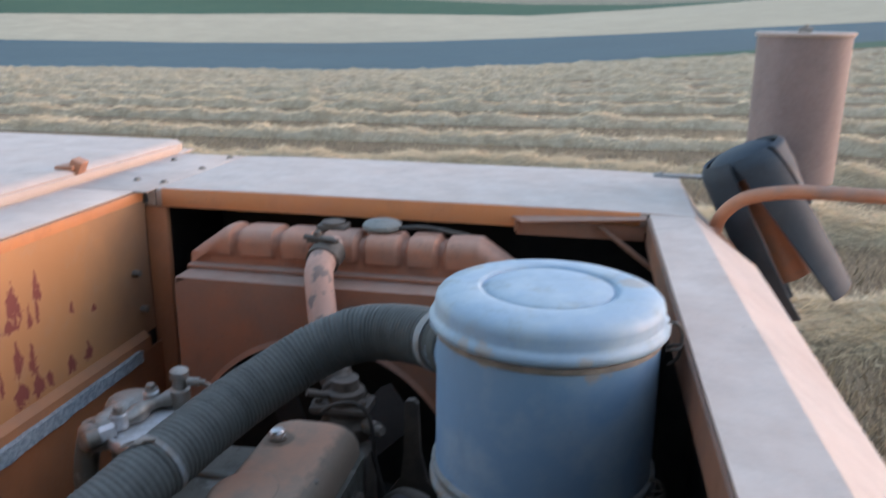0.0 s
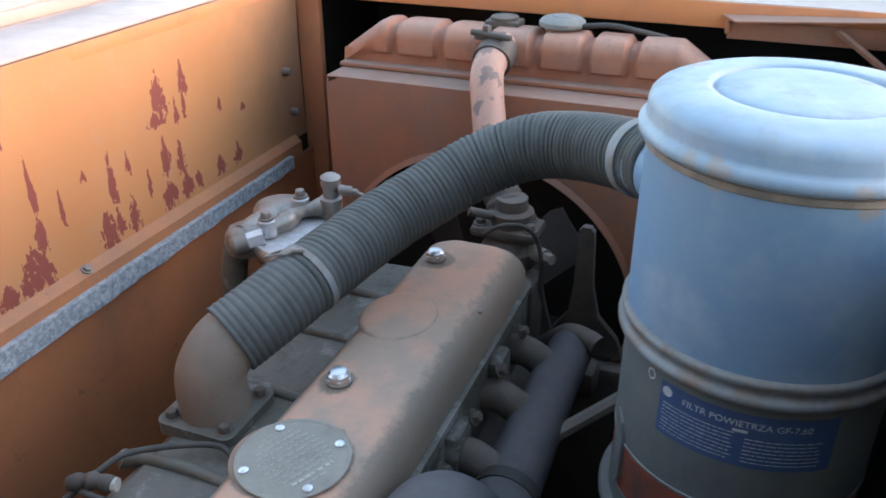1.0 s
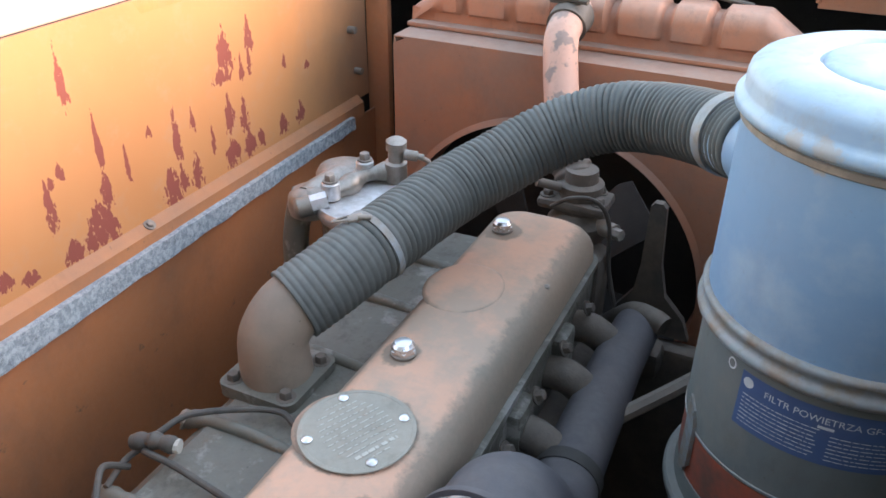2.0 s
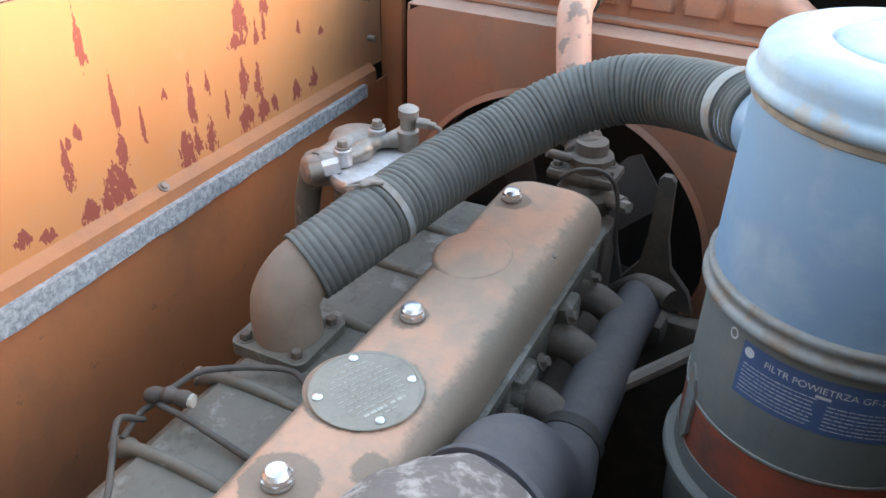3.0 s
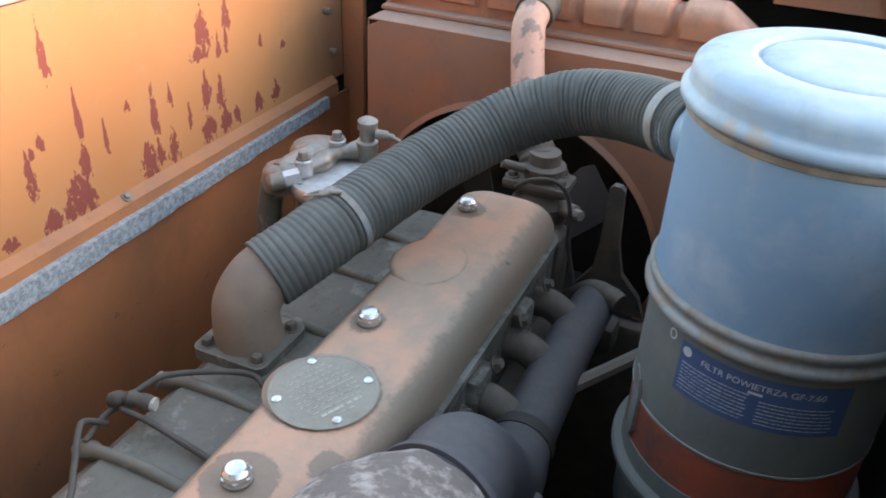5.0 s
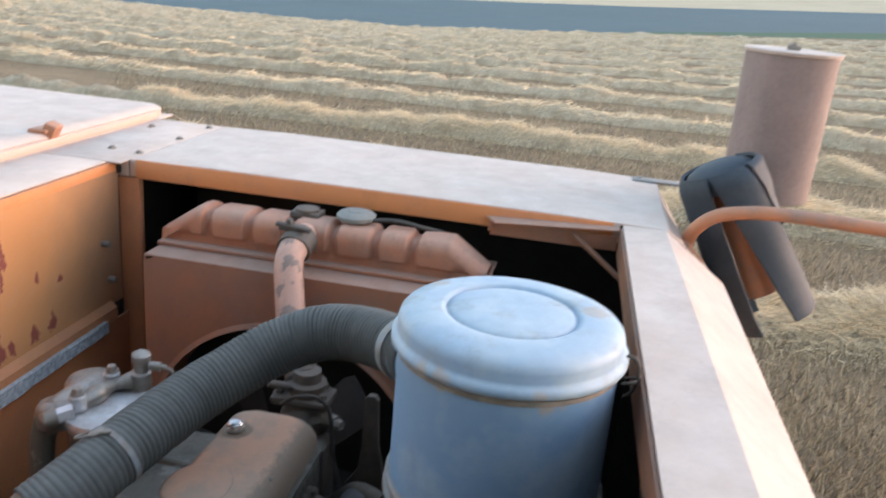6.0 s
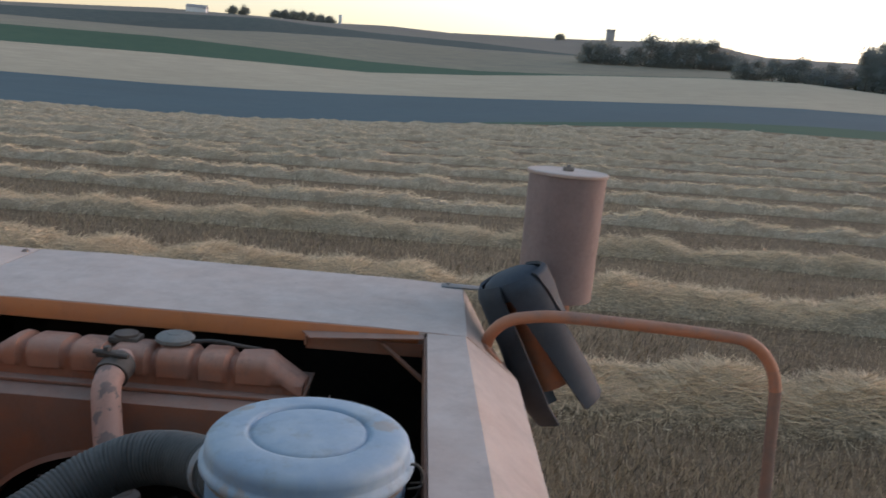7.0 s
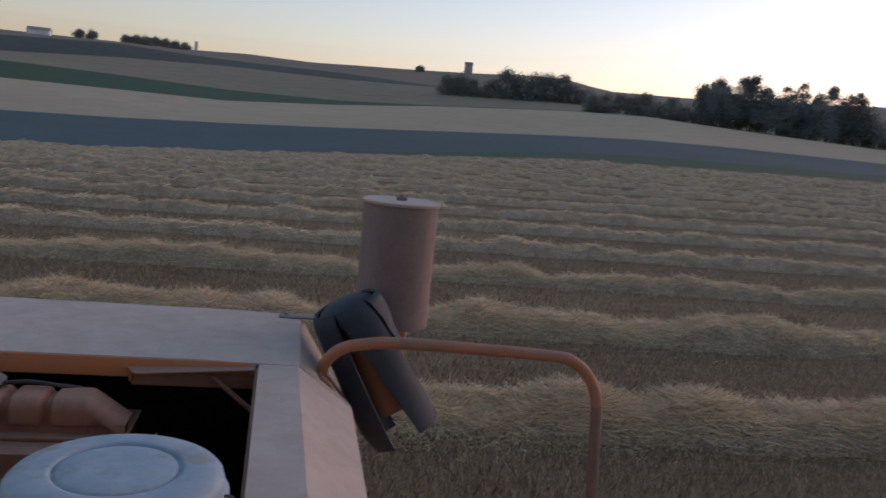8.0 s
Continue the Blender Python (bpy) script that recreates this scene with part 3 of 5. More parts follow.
s = Shape().box((0.655, 2.47, RIM + 0.0005), (0.80, 2.515, RIM + 0.006), 0.001)
s.hexbolt((0.675, 2.495, RIM + 0.006), 0.006, 0.006, washer=0)
part("hinge_plate", s, M_BAND, housing, "flat galvanised hinge plate")
s = Shape().box((-0.028, -0.05, -0.004), (0.028, 0.05, 0.004), 0.002)
s.v = [tuple(pose(0.79, 2.10, 2.837, 0, 45, 8) @ Vector(p)) for p in s.v]
part("rail_socket", s, M_RAIL, housing, "rusty socket plate of the handrail")

# unseen overtall wall in the grain tank's place, added to block sky light
blocker = thing("sky_blocker", (-0.4, -1.0, 0.0), "unseen dark wall in the grain tank's place, added to block sky light", "grain tank")
part("wall", Shape().box((-2.3, -1.6, 0.02), (1.3, -0.42, 5.3), 0.01), M_GREY_DRUM, blocker)

# ---- radiator ----
radiator = thing("radiator", (-0.04, 1.85, 1.62), "dust-caked orange radiator with fan shroud", "radiator")
FAN = (-0.085, 2.30)
R_FAN = 0.335


def shroud_front():
    """The shroud's front sheet: a rectangle with a round opening and a rolled rim."""
    s = Shape()
    x0, x1, z0, z1, y, k = -0.42, 0.40, 1.75, 2.752, 1.766, 96
    inner, outer = [], []
    for i in range(k):
        a = 2 * math.pi * i / k
        c, d = math.cos(a), math.sin(a)
        inner.append((FAN[0] + R_FAN * c, y, FAN[1] + R_FAN * d))
        reach = min((x1 - FAN[0]) / c if c > 1e-6 else (x0 - FAN[0]) / c if c < -1e-6 else 9, (z1 - FAN[1]) / d if d > 1e-6 else (z0 - FAN[1]) / d if d < -1e-6 else 9)
        outer.append((FAN[0] + reach * c, y, FAN[1] + reach * d))
    s.rings([outer, inner], caps=(False, False))
    rim = [[(FAN[0] + r * math.cos(2 * math.pi * i / k), y + h, FAN[1] + r * math.sin(2 * math.pi * i / k)) for i in range(k)] for r, h in ((R_FAN, 0), (R_FAN - 0.012, -0.006), (R_FAN - 0.014, 0.03), (R_FAN - 0.014, 0.10))]
    s.rings(rim, caps=(False, False))
    return s


part("shroud", shroud_front(), M_RADIATOR, radiator, "orange sheet fan shroud with a round opening", crease=40)
part("shroud_top", Shape().box((-0.42, 1.768, 2.748), (0.40, 1.851, 2.752), 0.002), M_RADIATOR, radiator, "dust-covered shroud top")
part("shroud_side", Shape().box((-0.42, 1.768, 1.75), (-0.416, 1.925, 2.747), 0.001), M_RADIATOR, radiator)
part("shroud_side", Shape().box((0.396, 1.768, 1.75), (0.40, 1.925, 2.747), 0.001), M_RADIATOR, radiator)
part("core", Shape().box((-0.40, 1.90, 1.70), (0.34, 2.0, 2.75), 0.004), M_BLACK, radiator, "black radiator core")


def tank_shape():
    """The pressed top tank: a rounded section swept along x, waisted by grooves, with sloping ends."""
    s, loops = Shape(), []
    x0, x1 = -0.425, 0.34
    grooves = (-0.310, -0.208, -0.115, -0.012, 0.087, 0.172)
    n = 150
    for i in range(n + 1):
        x = x0 + (x1 - x0) * i / n
        end = min(1.0, min(x - x0, x1 - x) / 0.085)
        g = max(max(0.0, min(1.0, 1.6 - abs(x - c) / 0.009)) for c in grooves)
        g = g * g * (3 - 2 * g)
        top = 2.765 + (0.082 * (0.28 + 0.72 * end)) - 0.013 * g
        y0, y1 = 1.846 + 0.016 * g + 0.012 * (1 - end), 1.975
        foot = 1.864
        r = 0.030
        loop = [(x, foot, 2.752), (x, foot, 2.780), (x, min(y0 + 0.004, foot), 2.787), (x, y0, top - r)]
        loop += [(x, y0 + r - r * math.cos(a), top - r + r * math.sin(a)) for a in np.linspace(0.3, math.pi / 2, 5)]
        loop += [(x, y1 - 2 * r + 2 * r * math.sin(a), top - r + r * math.cos(a)) for a in np.linspace(0, math.pi / 2, 4)]
        loop += [(x, y1, 2.752)]
        loops.append(loop)
    return s.rings(loops)


part("top_tank", tank_shape(), M_TANK, radiator, "ribbed orange top tank", crease=50)
part("tank_flange", Shape().box((-0.425, 1.835, 2.753), (0.345, 2.03, 2.762), 0.002), M_RADIATOR, radiator)
cap = part("filler_neck", Shape().lathe((0.022, 1.925, 2.832), [(0.033, 0), (0.033, 0.022), (0.036, 0.024)], 32), M_TANK, radiator)
part("filler_cap", Shape().lathe((0.022, 1.925, 2.850), [(0.040, 0), (0.045, 0.004), (0.045, 0.012), (0.038, 0.018), (0.02, 0.021), (0.018, 0.023), (0.004, 0.023)], 40), M_CAP, cap, "dull grey filler cap")
part("overflow_hose", Shape().tube([(0.06, 1.915, 2.856), (0.12, 1.915, 2.862), (0.18, 1.925, 2.852), (0.22, 1.95, 2.84)], 0.005, 8), M_WIRE, radiator, "thin black overflow hose")
part("tank_bracket", Shape().box((-0.13, 1.90, 2.84), (-0.06, 1.95, 2.856), 0.004).lathe((-0.095, 1.925, 2.856), [(0.028, 0), (0.028, 0.006), (0.02, 0.008)], 24), M_BLOCK, radiator, "greasy bracket on the top tank")
# coolant pipe with its hose clamp, down to the thermostat housing
pipe = part("coolant_pipe", Shape().tube([(-0.075, 1.86, 2.815), (-0.075, 1.80, 2.812), (-0.072, 1.752, 2.79), (-0.055, 1.715, 2.73), (-0.036, 1.68, 2.678), (-0.024, 1.661, 2.656)], 0.031, 28, 8), M_PIPE, radiator, "curved pipe with chipped pinkish paint")
part("pipe_hose", Shape().tube([(-0.035, 1.678, 2.676), (-0.014, 1.646, 2.640), (0.008, 1.620, 2.608), (0.024, 1.605, 2.588)], lambda a, b: 0.034 + 0.0015 * math.sin(a * 420), 28, 10), M_BLOCK, pipe, "greasy dark rubber hose end")
part("pipe_clamp", Shape().tube([(-0.0755, 1.835, 2.814), (-0.0755, 1.805, 2.8125), (-0.075, 1.785, 2.806)], 0.037, 28, 3), M_BLOCK, pipe, "greasy dark hose clamp")
s = Shape().box((-0.115, 1.795, 2.842), (-0.055, 1.815, 2.858), 0.004).rod((-0.12, 1.80, 2.856), (-0.04, 1.79, 2.852), 0.006, 10).hexbolt((-0.09, 1.80, 2.858), 0.009, 0.012, washer=0)
part("clamp_screw", s, M_BLOCK, pipe)

# ---- fan ----
fan = thing("cooling_fan", (FAN[0], 1.72, FAN[1]), "dark metal radiator fan behind the shroud opening", "fan")
part("hub", Shape().lathe((FAN[0], 1.62, FAN[1]), [(0.05, 0), (0.055, 0.01), (0.055, 0.10), (0.03, 0.12)], 28, (0, 1, 0)), M_BLOCK, fan)
for k in range(6):
    turn = radians(48 + 60 * k)

    def blade(u, v, turn=turn):
        r = 0.05 + 0.255 * u
        w = (0.042 + 0.018 * u) * (v - 0.5) * 2 * (1.0 if u < 0.93 else 0.8)
        x, z, y = r, w * math.cos(0.5), 1.715 + w * math.sin(0.5)
        return (FAN[0] + x * math.cos(turn) - z * math.sin(turn), y, FAN[1] + x * math.sin(turn) + z * math.cos(turn))

    part("blade", Shape().sheet(blade, 10, 4, 0.004), M_BLACK, fan)

# ---- engine ----
engine = thing("engine", (0.0, 1.0, 1.62), "dusty six-cylinder diesel engine coated in oil and dirt", "engine")
CX0, CX1, CY0, CY1 = -0.083, 0.093, 0.42, 1.515
s = Shape()
lay = [(0.000, 2.522, 0.03), (-0.002, 2.545, 0.03), (-0.006, 2.560, 0.034), (-0.013, 2.573, 0.038), (-0.023, 2.581, 0.04), (-0.035, 2.5845, 0.04), (-0.06, 2.586, 0.02)]
s.rings([rounded(CX0 - o, CX1 + o, CY0 - o, CY1 + o, z, r, 8) for o, z, r in lay])
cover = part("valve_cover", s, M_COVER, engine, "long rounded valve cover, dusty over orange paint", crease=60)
part("cover_flange", Shape().rings([rounded(CX0 - 0.008, CX1 + 0.007, CY0 - 0.01, CY1 + 0.008, z, 0.036) for z in (2.508, 2.5185)]), M_OLIVE, cover)
# shallow raised pads on the cover
for y, rx, ry, tall in ((1.235, 0.054, 0.064, 1.15), (0.925, 0.058, 0.058, 1.0)):
    s = Shape()
    s.rings([[(-0.022 + f * rx * math.cos(a), y + f * ry * math.sin(a), 2.5835 + h) for a in np.linspace(0, 2 * math.pi, 40, endpoint=False)] for f, h in ((1.05, 0), (0.99, 0.0026 * tall), (0.93, 0.0038 * tall), (0.84, 0.0044 * tall), (0.5, 0.0046 * tall))])
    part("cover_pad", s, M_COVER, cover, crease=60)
for x, y in ((-0.036, 1.408), (-0.028, 1.066), (-0.017, 0.772)):
    s = Shape().lathe((x, y, 2.587), [(0.0165, 0), (0.0165, 0.0025), (0.015, 0.0035)], 28)
    nut = part("cover_washer", s, M_DULL, cover)
    s = Shape().lathe((x, y, 2.591), [(0.0165, 0), (0.0165, 0.0045)], 6).lathe((x, y, 2.5955), [(0.0150, 0), (0.0142, 0.0045), (0.0105, 0.0085), (0.0040, 0.0102)], 24)
    part("cap_nut", s, M_BRIGHT, nut, "bright chrome cap nut", crease=30)
s = Shape().lathe((0.075, 1.30, 2.574), [(0.005, 0), (0.005, 0.004), (0.002, 0.006)], 12)
part("stud", s, M_DULL, cover)
# round maker's plate
PLX, PLY, PLZ = -0.009, 0.924, 2.5882
plate = part("name_plate", Shape().lathe((PLX, PLY, PLZ), [(0.064, 0), (0.0648, 0.0008), (0.064, 0.0016), (0.060, 0.0016), (0.0595, 0.0012)], 64), M_PLATE, cover, "round engraved metal maker's plate")
for dx, dy in ((-0.039, 0.036), (0.038, 0.037), (-0.039, -0.038), (0.039, -0.036)):
    part("plate_screw", Shape().lathe((PLX + dx, PLY + dy, PLZ + 0.001), [(0.0062, 0), (0.006, 0.002), (0.0035, 0.004), (0.001, 0.0044)], 16), M_BRIGHT, plate)
rnd = random.Random(4)
for row in range(12):
    s = Shape()
    v = -0.046 + row * 0.0082
    half = math.sqrt(max(0.0, 0.05**2 - v * v)) * (0.78 if row not in (0, 11) else 0.5)
    u = -half
    while u < half:
        w = rnd.uniform(0.002, 0.008) * (1.5 if row == 5 else 1.0)
        h = 0.0007 if row != 10 else 0.0022
        c, d = math.cos(radians(-115)), math.sin(radians(-115))
        q = [(u, v - h), (min(u + w, half), v - h), (min(u + w, half), v + h), (u, v + h)]
        s.add([(PLX + c * a - d * b, PLY + d * a + c * b, PLZ + 0.0016) for a, b in q] + [(PLX + c * a - d * b, PLY + d * a + c * b, PLZ + 0.0019) for a, b in q], [(0, 1, 2, 3), (4, 5, 6, 7), (0, 1, 5, 4), (1, 2, 6, 5), (2, 3, 7, 6), (3, 0, 4, 7)])
        u += w + rnd.uniform(0.0012, 0.005)
    part("engraved_line", s, M_ENGRAVE, plate)

# cylinder head and block below
s = Shape().box((-0.115, 0.40, 2.36), (0.088, 1.53, 2.507), 0.008)
for y in (0.62, 0.80, 0.98, 1.16, 1.34):
    s.box((0.08, y - 0.03, 2.39), (0.108, y + 0.03, 2.48), 0.01)
part("cylinder_head", s, M_OLIVE, engine)
part("engine_block", Shape().box((-0.20, 0.40, 1.62), (0.13, 1.52, 2.362), 0.015), M_BLOCK, engine, "dark greasy engine block")
for y in (0.90, 1.075, 1.19, 1.305, 1.42):
    part("head_bolt", Shape().hexbolt((0.108, y, 2.475), 0.0085, 0.011, (0.9, 0, 0.45)), M_BLOCK, engine)
# intake manifold with webs, on the far side of the cover
s = Shape()
s.rings([[(-0.088, y, 2.505), (-0.10, y, 2.513), (-0.225, y, 2.508), (-0.245, y, 2.492), (-0.25, y, 2.36), (-0.088, y, 2.36)] for y in (0.40, 1.49)])
manifold = part("intake_manifold", s, M_OLIVE, engine, "olive-grey intake manifold with ribs")
for y in (0.66, 0.79, 0.93, 1.10, 1.25, 1.38):
    part("rib", Shape().tube([(-0.10, y - 0.004, 2.510), (-0.17, y, 2.513), (-0.236, y, 2.507), (-0.262, y, 2.497)], lambda a, b: 0.0085 if a < b * 0.85 else 0.012, 14, 4), M_OLIVE, manifold)
    part("manifold_bolt", Shape().hexbolt((-0.262, y, 2.497), 0.010, 0.012, (-0.9, 0, 0.4)), M_DULL, manifold)
part("gasket_line", Shape().tube([(-0.098, 0.42, 2.513), (-0.097, 0.9, 2.5145), (-0.098, 1.45, 2.514)], 0.004, 8, 12), M_WIRE, manifold)

# thermostat housing and water pump behind the cover
thermo = part("thermostat_housing", Shape().lathe((0.03, 1.60, 2.50), [(0.05, 0), (0.052, 0.03), (0.036, 0.05), (0.034, 0.085), (0.04, 0.088), (0.04, 0.10), (0.03, 0.105), (0.028, 0.125)], 28), M_BLOCK, engine, "greasy thermostat housing")
s = Shape().box((-0.035, 1.56, 2.555), (0.085, 1.64, 2.575), 0.008)
s.hexbolt((-0.02, 1.58, 2.575), 0.009, 0.011).hexbolt((0.07, 1.58, 2.575), 0.009, 0.012).hexbolt((0.06, 1.625, 2.575), 0.009, 0.012)
part("housing_flange", s, M_BLOCK, thermo)
part("bleed_screw", Shape().rod((0.005, 1.565, 2.60), (-0.03, 1.545, 2.612), 0.008), M_BLOCK, thermo)
s = Shape().rod((0.07, 1.59, 2.53), (0.105, 1.57, 2.535), 0.014).rod((0.10, 1.57, 2.535), (0.118, 1.56, 2.537), 0.010, 6)
part("sender", s, M_DULL, thermo)
part("water_pump", Shape().lathe((-0.03, 1.50, 2.33), [(0.10, 0), (0.10, 0.03), (0.07, 0.05), (0.05, 0.12)], 36, (0, 1, 0)).box((0.0, 1.52, 2.30), (0.10, 1.60, 2.50), 0.02), M_BLOCK, engine)
# Bracket, plus an added dark plate that stands in for shade before the shroud.
s = Shape().box((0.10, 1.50, 2.30), (0.22, 1.56, 2.36), 0.015).tube([(0.11, 1.55, 2.36), (0.16, 1.53, 2.415), (0.200, 1.51, 2.425), (0.220, 1.50, 2.422)], 0.018, 14).box((0.08, 1.58, 1.68), (0.37, 1.62, 2.32), 0.01)
part("bracket_and_screen", s, M_BLOCK, engine)
outline = [(0.151, 2.578), (0.157, 2.586), (0.171, 2.586), (0.178, 2.578), (0.184, 2.47), (0.198, 2.41), (0.235, 2.37), (0.25, 2.33), (0.10, 2.33), (0.115, 2.37), (0.142, 2.41), (0.149, 2.47)]
part("cast_arm", Shape().rings([[(x, y, z) for x, z in outline] for y in (1.605, 1.620)]), M_BLOCK, engine, "dark cast bracket arm")
part("sender_wire", Shape().tube([(0.0, 1.54, 2.575), (0.035, 1.53, 2.602), (0.075, 1.54, 2.60), (0.097, 1.55, 2.56), (0.105, 1.55, 2.48), (0.126, 1.54, 2.41)], 0.004, 8), M_WIRE, engine, "thin sender wire")

# ---- exhaust ----
exhaust = thing("exhaust_pipe", (0.17, 1.2, 2.30), "dark painted exhaust manifold pipe with rusty flange", "exhaust")
main = part("pipe", Shape().tube([(0.172, 1.52, 2.392), (0.172, 1.50, 2.396), (0.170, 1.40, 2.40), (0.172, 1.25, 2.40), (0.174, 1.12, 2.40)], lambda a, b: 0.022 if a < 0.006 else 0.038 + 0.006 * a / b, 32, 8), M_EXHAUST, exhaust)
part("pipe_joint", Shape().tube([(0.1735, 1.145, 2.40), (0.1738, 1.135, 2.40), (0.174, 1.125, 2.40)], 0.0475, 32, 3), M_BLACK, main, "black joint ring")
part("elbow", Shape().tube([(0.174, 1.125, 2.40), (0.178, 1.06, 2.406), (0.173, 1.01, 2.440), (0.164, 0.97, 2.492), (0.161, 0.93, 2.532), (0.166, 0.885, 2.546), (0.172, 0.835, 2.548)], lambda a, b: 0.045 + 0.021 * math.sin(min(1.0, a / b * 1.4) * math.pi / 2), 40, 8), M_EXHAUST, exhaust, crease=60)
for y in (1.16, 1.30, 1.43):
    part("branch", Shape().tube([(0.085, y, 2.43), (0.12, y, 2.43), (0.165, y, 2.40)], 0.026, 18, 5), M_BLOCK, exhaust)
s = Shape().box((0.215, 0.93, 2.36), (0.245, 1.02, 2.45), 0.01).hexbolt((0.225, 0.985, 2.45), 0.011, 0.014)
part("elbow_lug", s, M_EXHAUST, exhaust)
WAY = Vector((0.20, 0.97, -0.22)).normalized()
CORE = Vector((0.152, 0.745, 2.572))


def cast_skin(p):
    """Uneven cast surface of the housing."""
    return p + (p - CORE).normalized() * (0.003 * noise.noise(p * 28) + 0.0012 * noise.noise(p * 90))


s = Shape().lathe(CORE, [(0.045, -0.11), (0.075, -0.092), (0.092, -0.06), (0.099, -0.03), (0.101, 0.0), (0.100, 0.022), (0.097, 0.042), (0.092, 0.060), (0.087, 0.076), (0.083, 0.088), (0.081, 0.094)], 64, WAY)
s.v = [tuple(cast_skin(Vector(p))) for p in s.v]
turbo = part("rusty_housing", s, M_RUST, exhaust, "pitted rusty cast housing", crease=60)
part("clamp_ring", Shape().lathe(CORE + WAY * 0.094, [(0.078, 0), (0.080, 0.001), (0.080, 0.003), (0.086, 0.0035), (0.087, 0.006), (0.087, 0.011), (0.084, 0.014), (0.06, 0.017)], 64, WAY), M_EXHAUST, turbo, "thin dark clamp ring")
part("strut", Shape().tube([(0.19, 1.26, 2.40), (0.24, 1.34, 2.40), (0.30, 1.44, 2.40)], 0.012, 8, 4), M_STRUT, exhaust, "dusty brown strut")

# ---- fuel filter ----
filt = thing("fuel_filter", (-0.285, 1.375, 2.45), "cast aluminium fuel filter head on a dusty canister", "fuel filter")
head = part("filter_head", Shape().lathe((-0.268, 1.384, 2.572), [(0.066, 0), (0.077, 0.004), (0.081, 0.012), (0.081, 0.022), (0.0775, 0.0275), (0.071, 0.0275), (0.067, 0.0245), (0.02, 0.0255)], 56), M_ALU, filt, "bright cast aluminium filter head", crease=40)
part("lobe", Shape().lathe((-0.347, 1.450, 2.572), [(0.047, 0), (0.050, 0.012), (0.049, 0.030), (0.043, 0.041), (0.030, 0.046), (0.004, 0.047)], 36), M_CAST, head, crease=60)
part("lobe", Shape().lathe((-0.352, 1.352, 2.572), [(0.036, 0), (0.038, 0.015), (0.036, 0.030), (0.028, 0.040), (0.010, 0.043)], 32), M_CAST, head, crease=60)
part("web", Shape().tube([(-0.356, 1.345, 2.592), (-0.352, 1.39, 2.594), (-0.345, 1.44, 2.596)], 0.026, 18, 5), M_CAST, head, crease=60)
part("bridge", Shape().tube([(-0.345, 1.340, 2.602), (-0.322, 1.356, 2.608), (-0.308, 1.392, 2.608), (-0.300, 1.430, 2.612), (-0.272, 1.464, 2.614)], lambda a, b: 0.0145 + 0.004 * math.cos(a / b * 12.0), 18, 7), M_CAST, head, crease=60)
for x, y, z in ((-0.306, 1.452, 2.634), (-0.318, 1.362, 2.630)):
    boss = part("boss", Shape().lathe((x, y, z - 0.03), [(0.016, 0), (0.015, 0.026), (0.013, 0.028)], 24), M_ALU, head)
    part("screw", Shape().hexbolt((x, y, z), 0.0095, 0.012, washer=1.35), M_DULL, boss)
part("vent_valve", Shape().lathe((-0.256, 1.468, 2.600), [(0.019, 0), (0.019, 0.034), (0.0135, 0.037), (0.0135, 0.056), (0.0175, 0.058), (0.0175, 0.073), (0.012, 0.077), (0.004, 0.078)], 24, (0.06, -0.04, 1)), M_CAST, head)
s = Shape().rod((-0.236, 1.464, 2.652), (-0.215, 1.470, 2.650), 0.009, 12).rod((-0.217, 1.470, 2.650), (-0.205, 1.473, 2.648), 0.006, 10)
part("outlet", s, M_CAST, head)
s = Shape().rod((-0.312, 1.342, 2.605), (-0.332, 1.325, 2.600), 0.016, 6)
part("union_nut", s, M_ALU, head)
part("banjo_fitting", Shape().rod((-0.332, 1.325, 2.600), (-0.348, 1.311, 2.596), 0.0165, 20).lathe((-0.348, 1.311, 2.596), [(0.0175, 0), (0.013, 0.006)], 20, (-0.76, -0.64, -0.15)), M_CAST, head, "dusty banjo fitting")
part("canister", Shape().lathe((-0.275, 1.380, 2.33), [(0.045, 0), (0.062, 0.015), (0.064, 0.23), (0.066, 0.245)], 40), M_OLIVE, filt, "dusty olive canister")
part("support_arm", Shape().tube([(-0.362, 1.352, 2.605), (-0.372, 1.345, 2.57), (-0.378, 1.335, 2.50), (-0.36, 1.32, 2.38), (-0.27, 1.31, 2.33)], 0.022, 16), M_OLIVE, filt, "olive support arm")
part("return_line", Shape().tube([(-0.208, 1.472, 2.648), (-0.195, 1.475, 2.64), (-0.187, 1.478, 2.61), (-0.186, 1.48, 2.55)], 0.004, 10), M_DULL, filt)
part("bracket", Shape().box((-0.29, 1.30, 2.30), (-0.20, 1.44, 2.36), 0.004), M_BLOCK, filt)

# ---- air hose ----
hose = thing("air_hose", (-0.15, 1.0, 2.52), "ribbed dusty rubber air hose between filter and manifold", "hose")
LINE = [(0.306, 1.343, 2.819), (0.262, 1.396, 2.807), (0.178, 1.462, 2.787), (0.098, 1.479, 2.770), (0.021, 1.457, 2.738), (-0.041, 1.400, 2.703), (-0.088, 1.322, 2.678), (-0.129, 1.178, 2.655), (-0.157, 1.103, 2.634), (-0.181, 1.059, 2.616)]


def ribs(a, whole):
    pitch = 0.0094
    flat = max(0.0, min(1.0, (a - whole + 0.125) / 0.03))
    return 0.0465 + 0.0020 * flat + (0.0040 - 0.0022 * flat) * abs(math.sin(math.pi * a / pitch)) ** 0.6 + 0.0012 * noise.noise((a * 60, 0, 0))


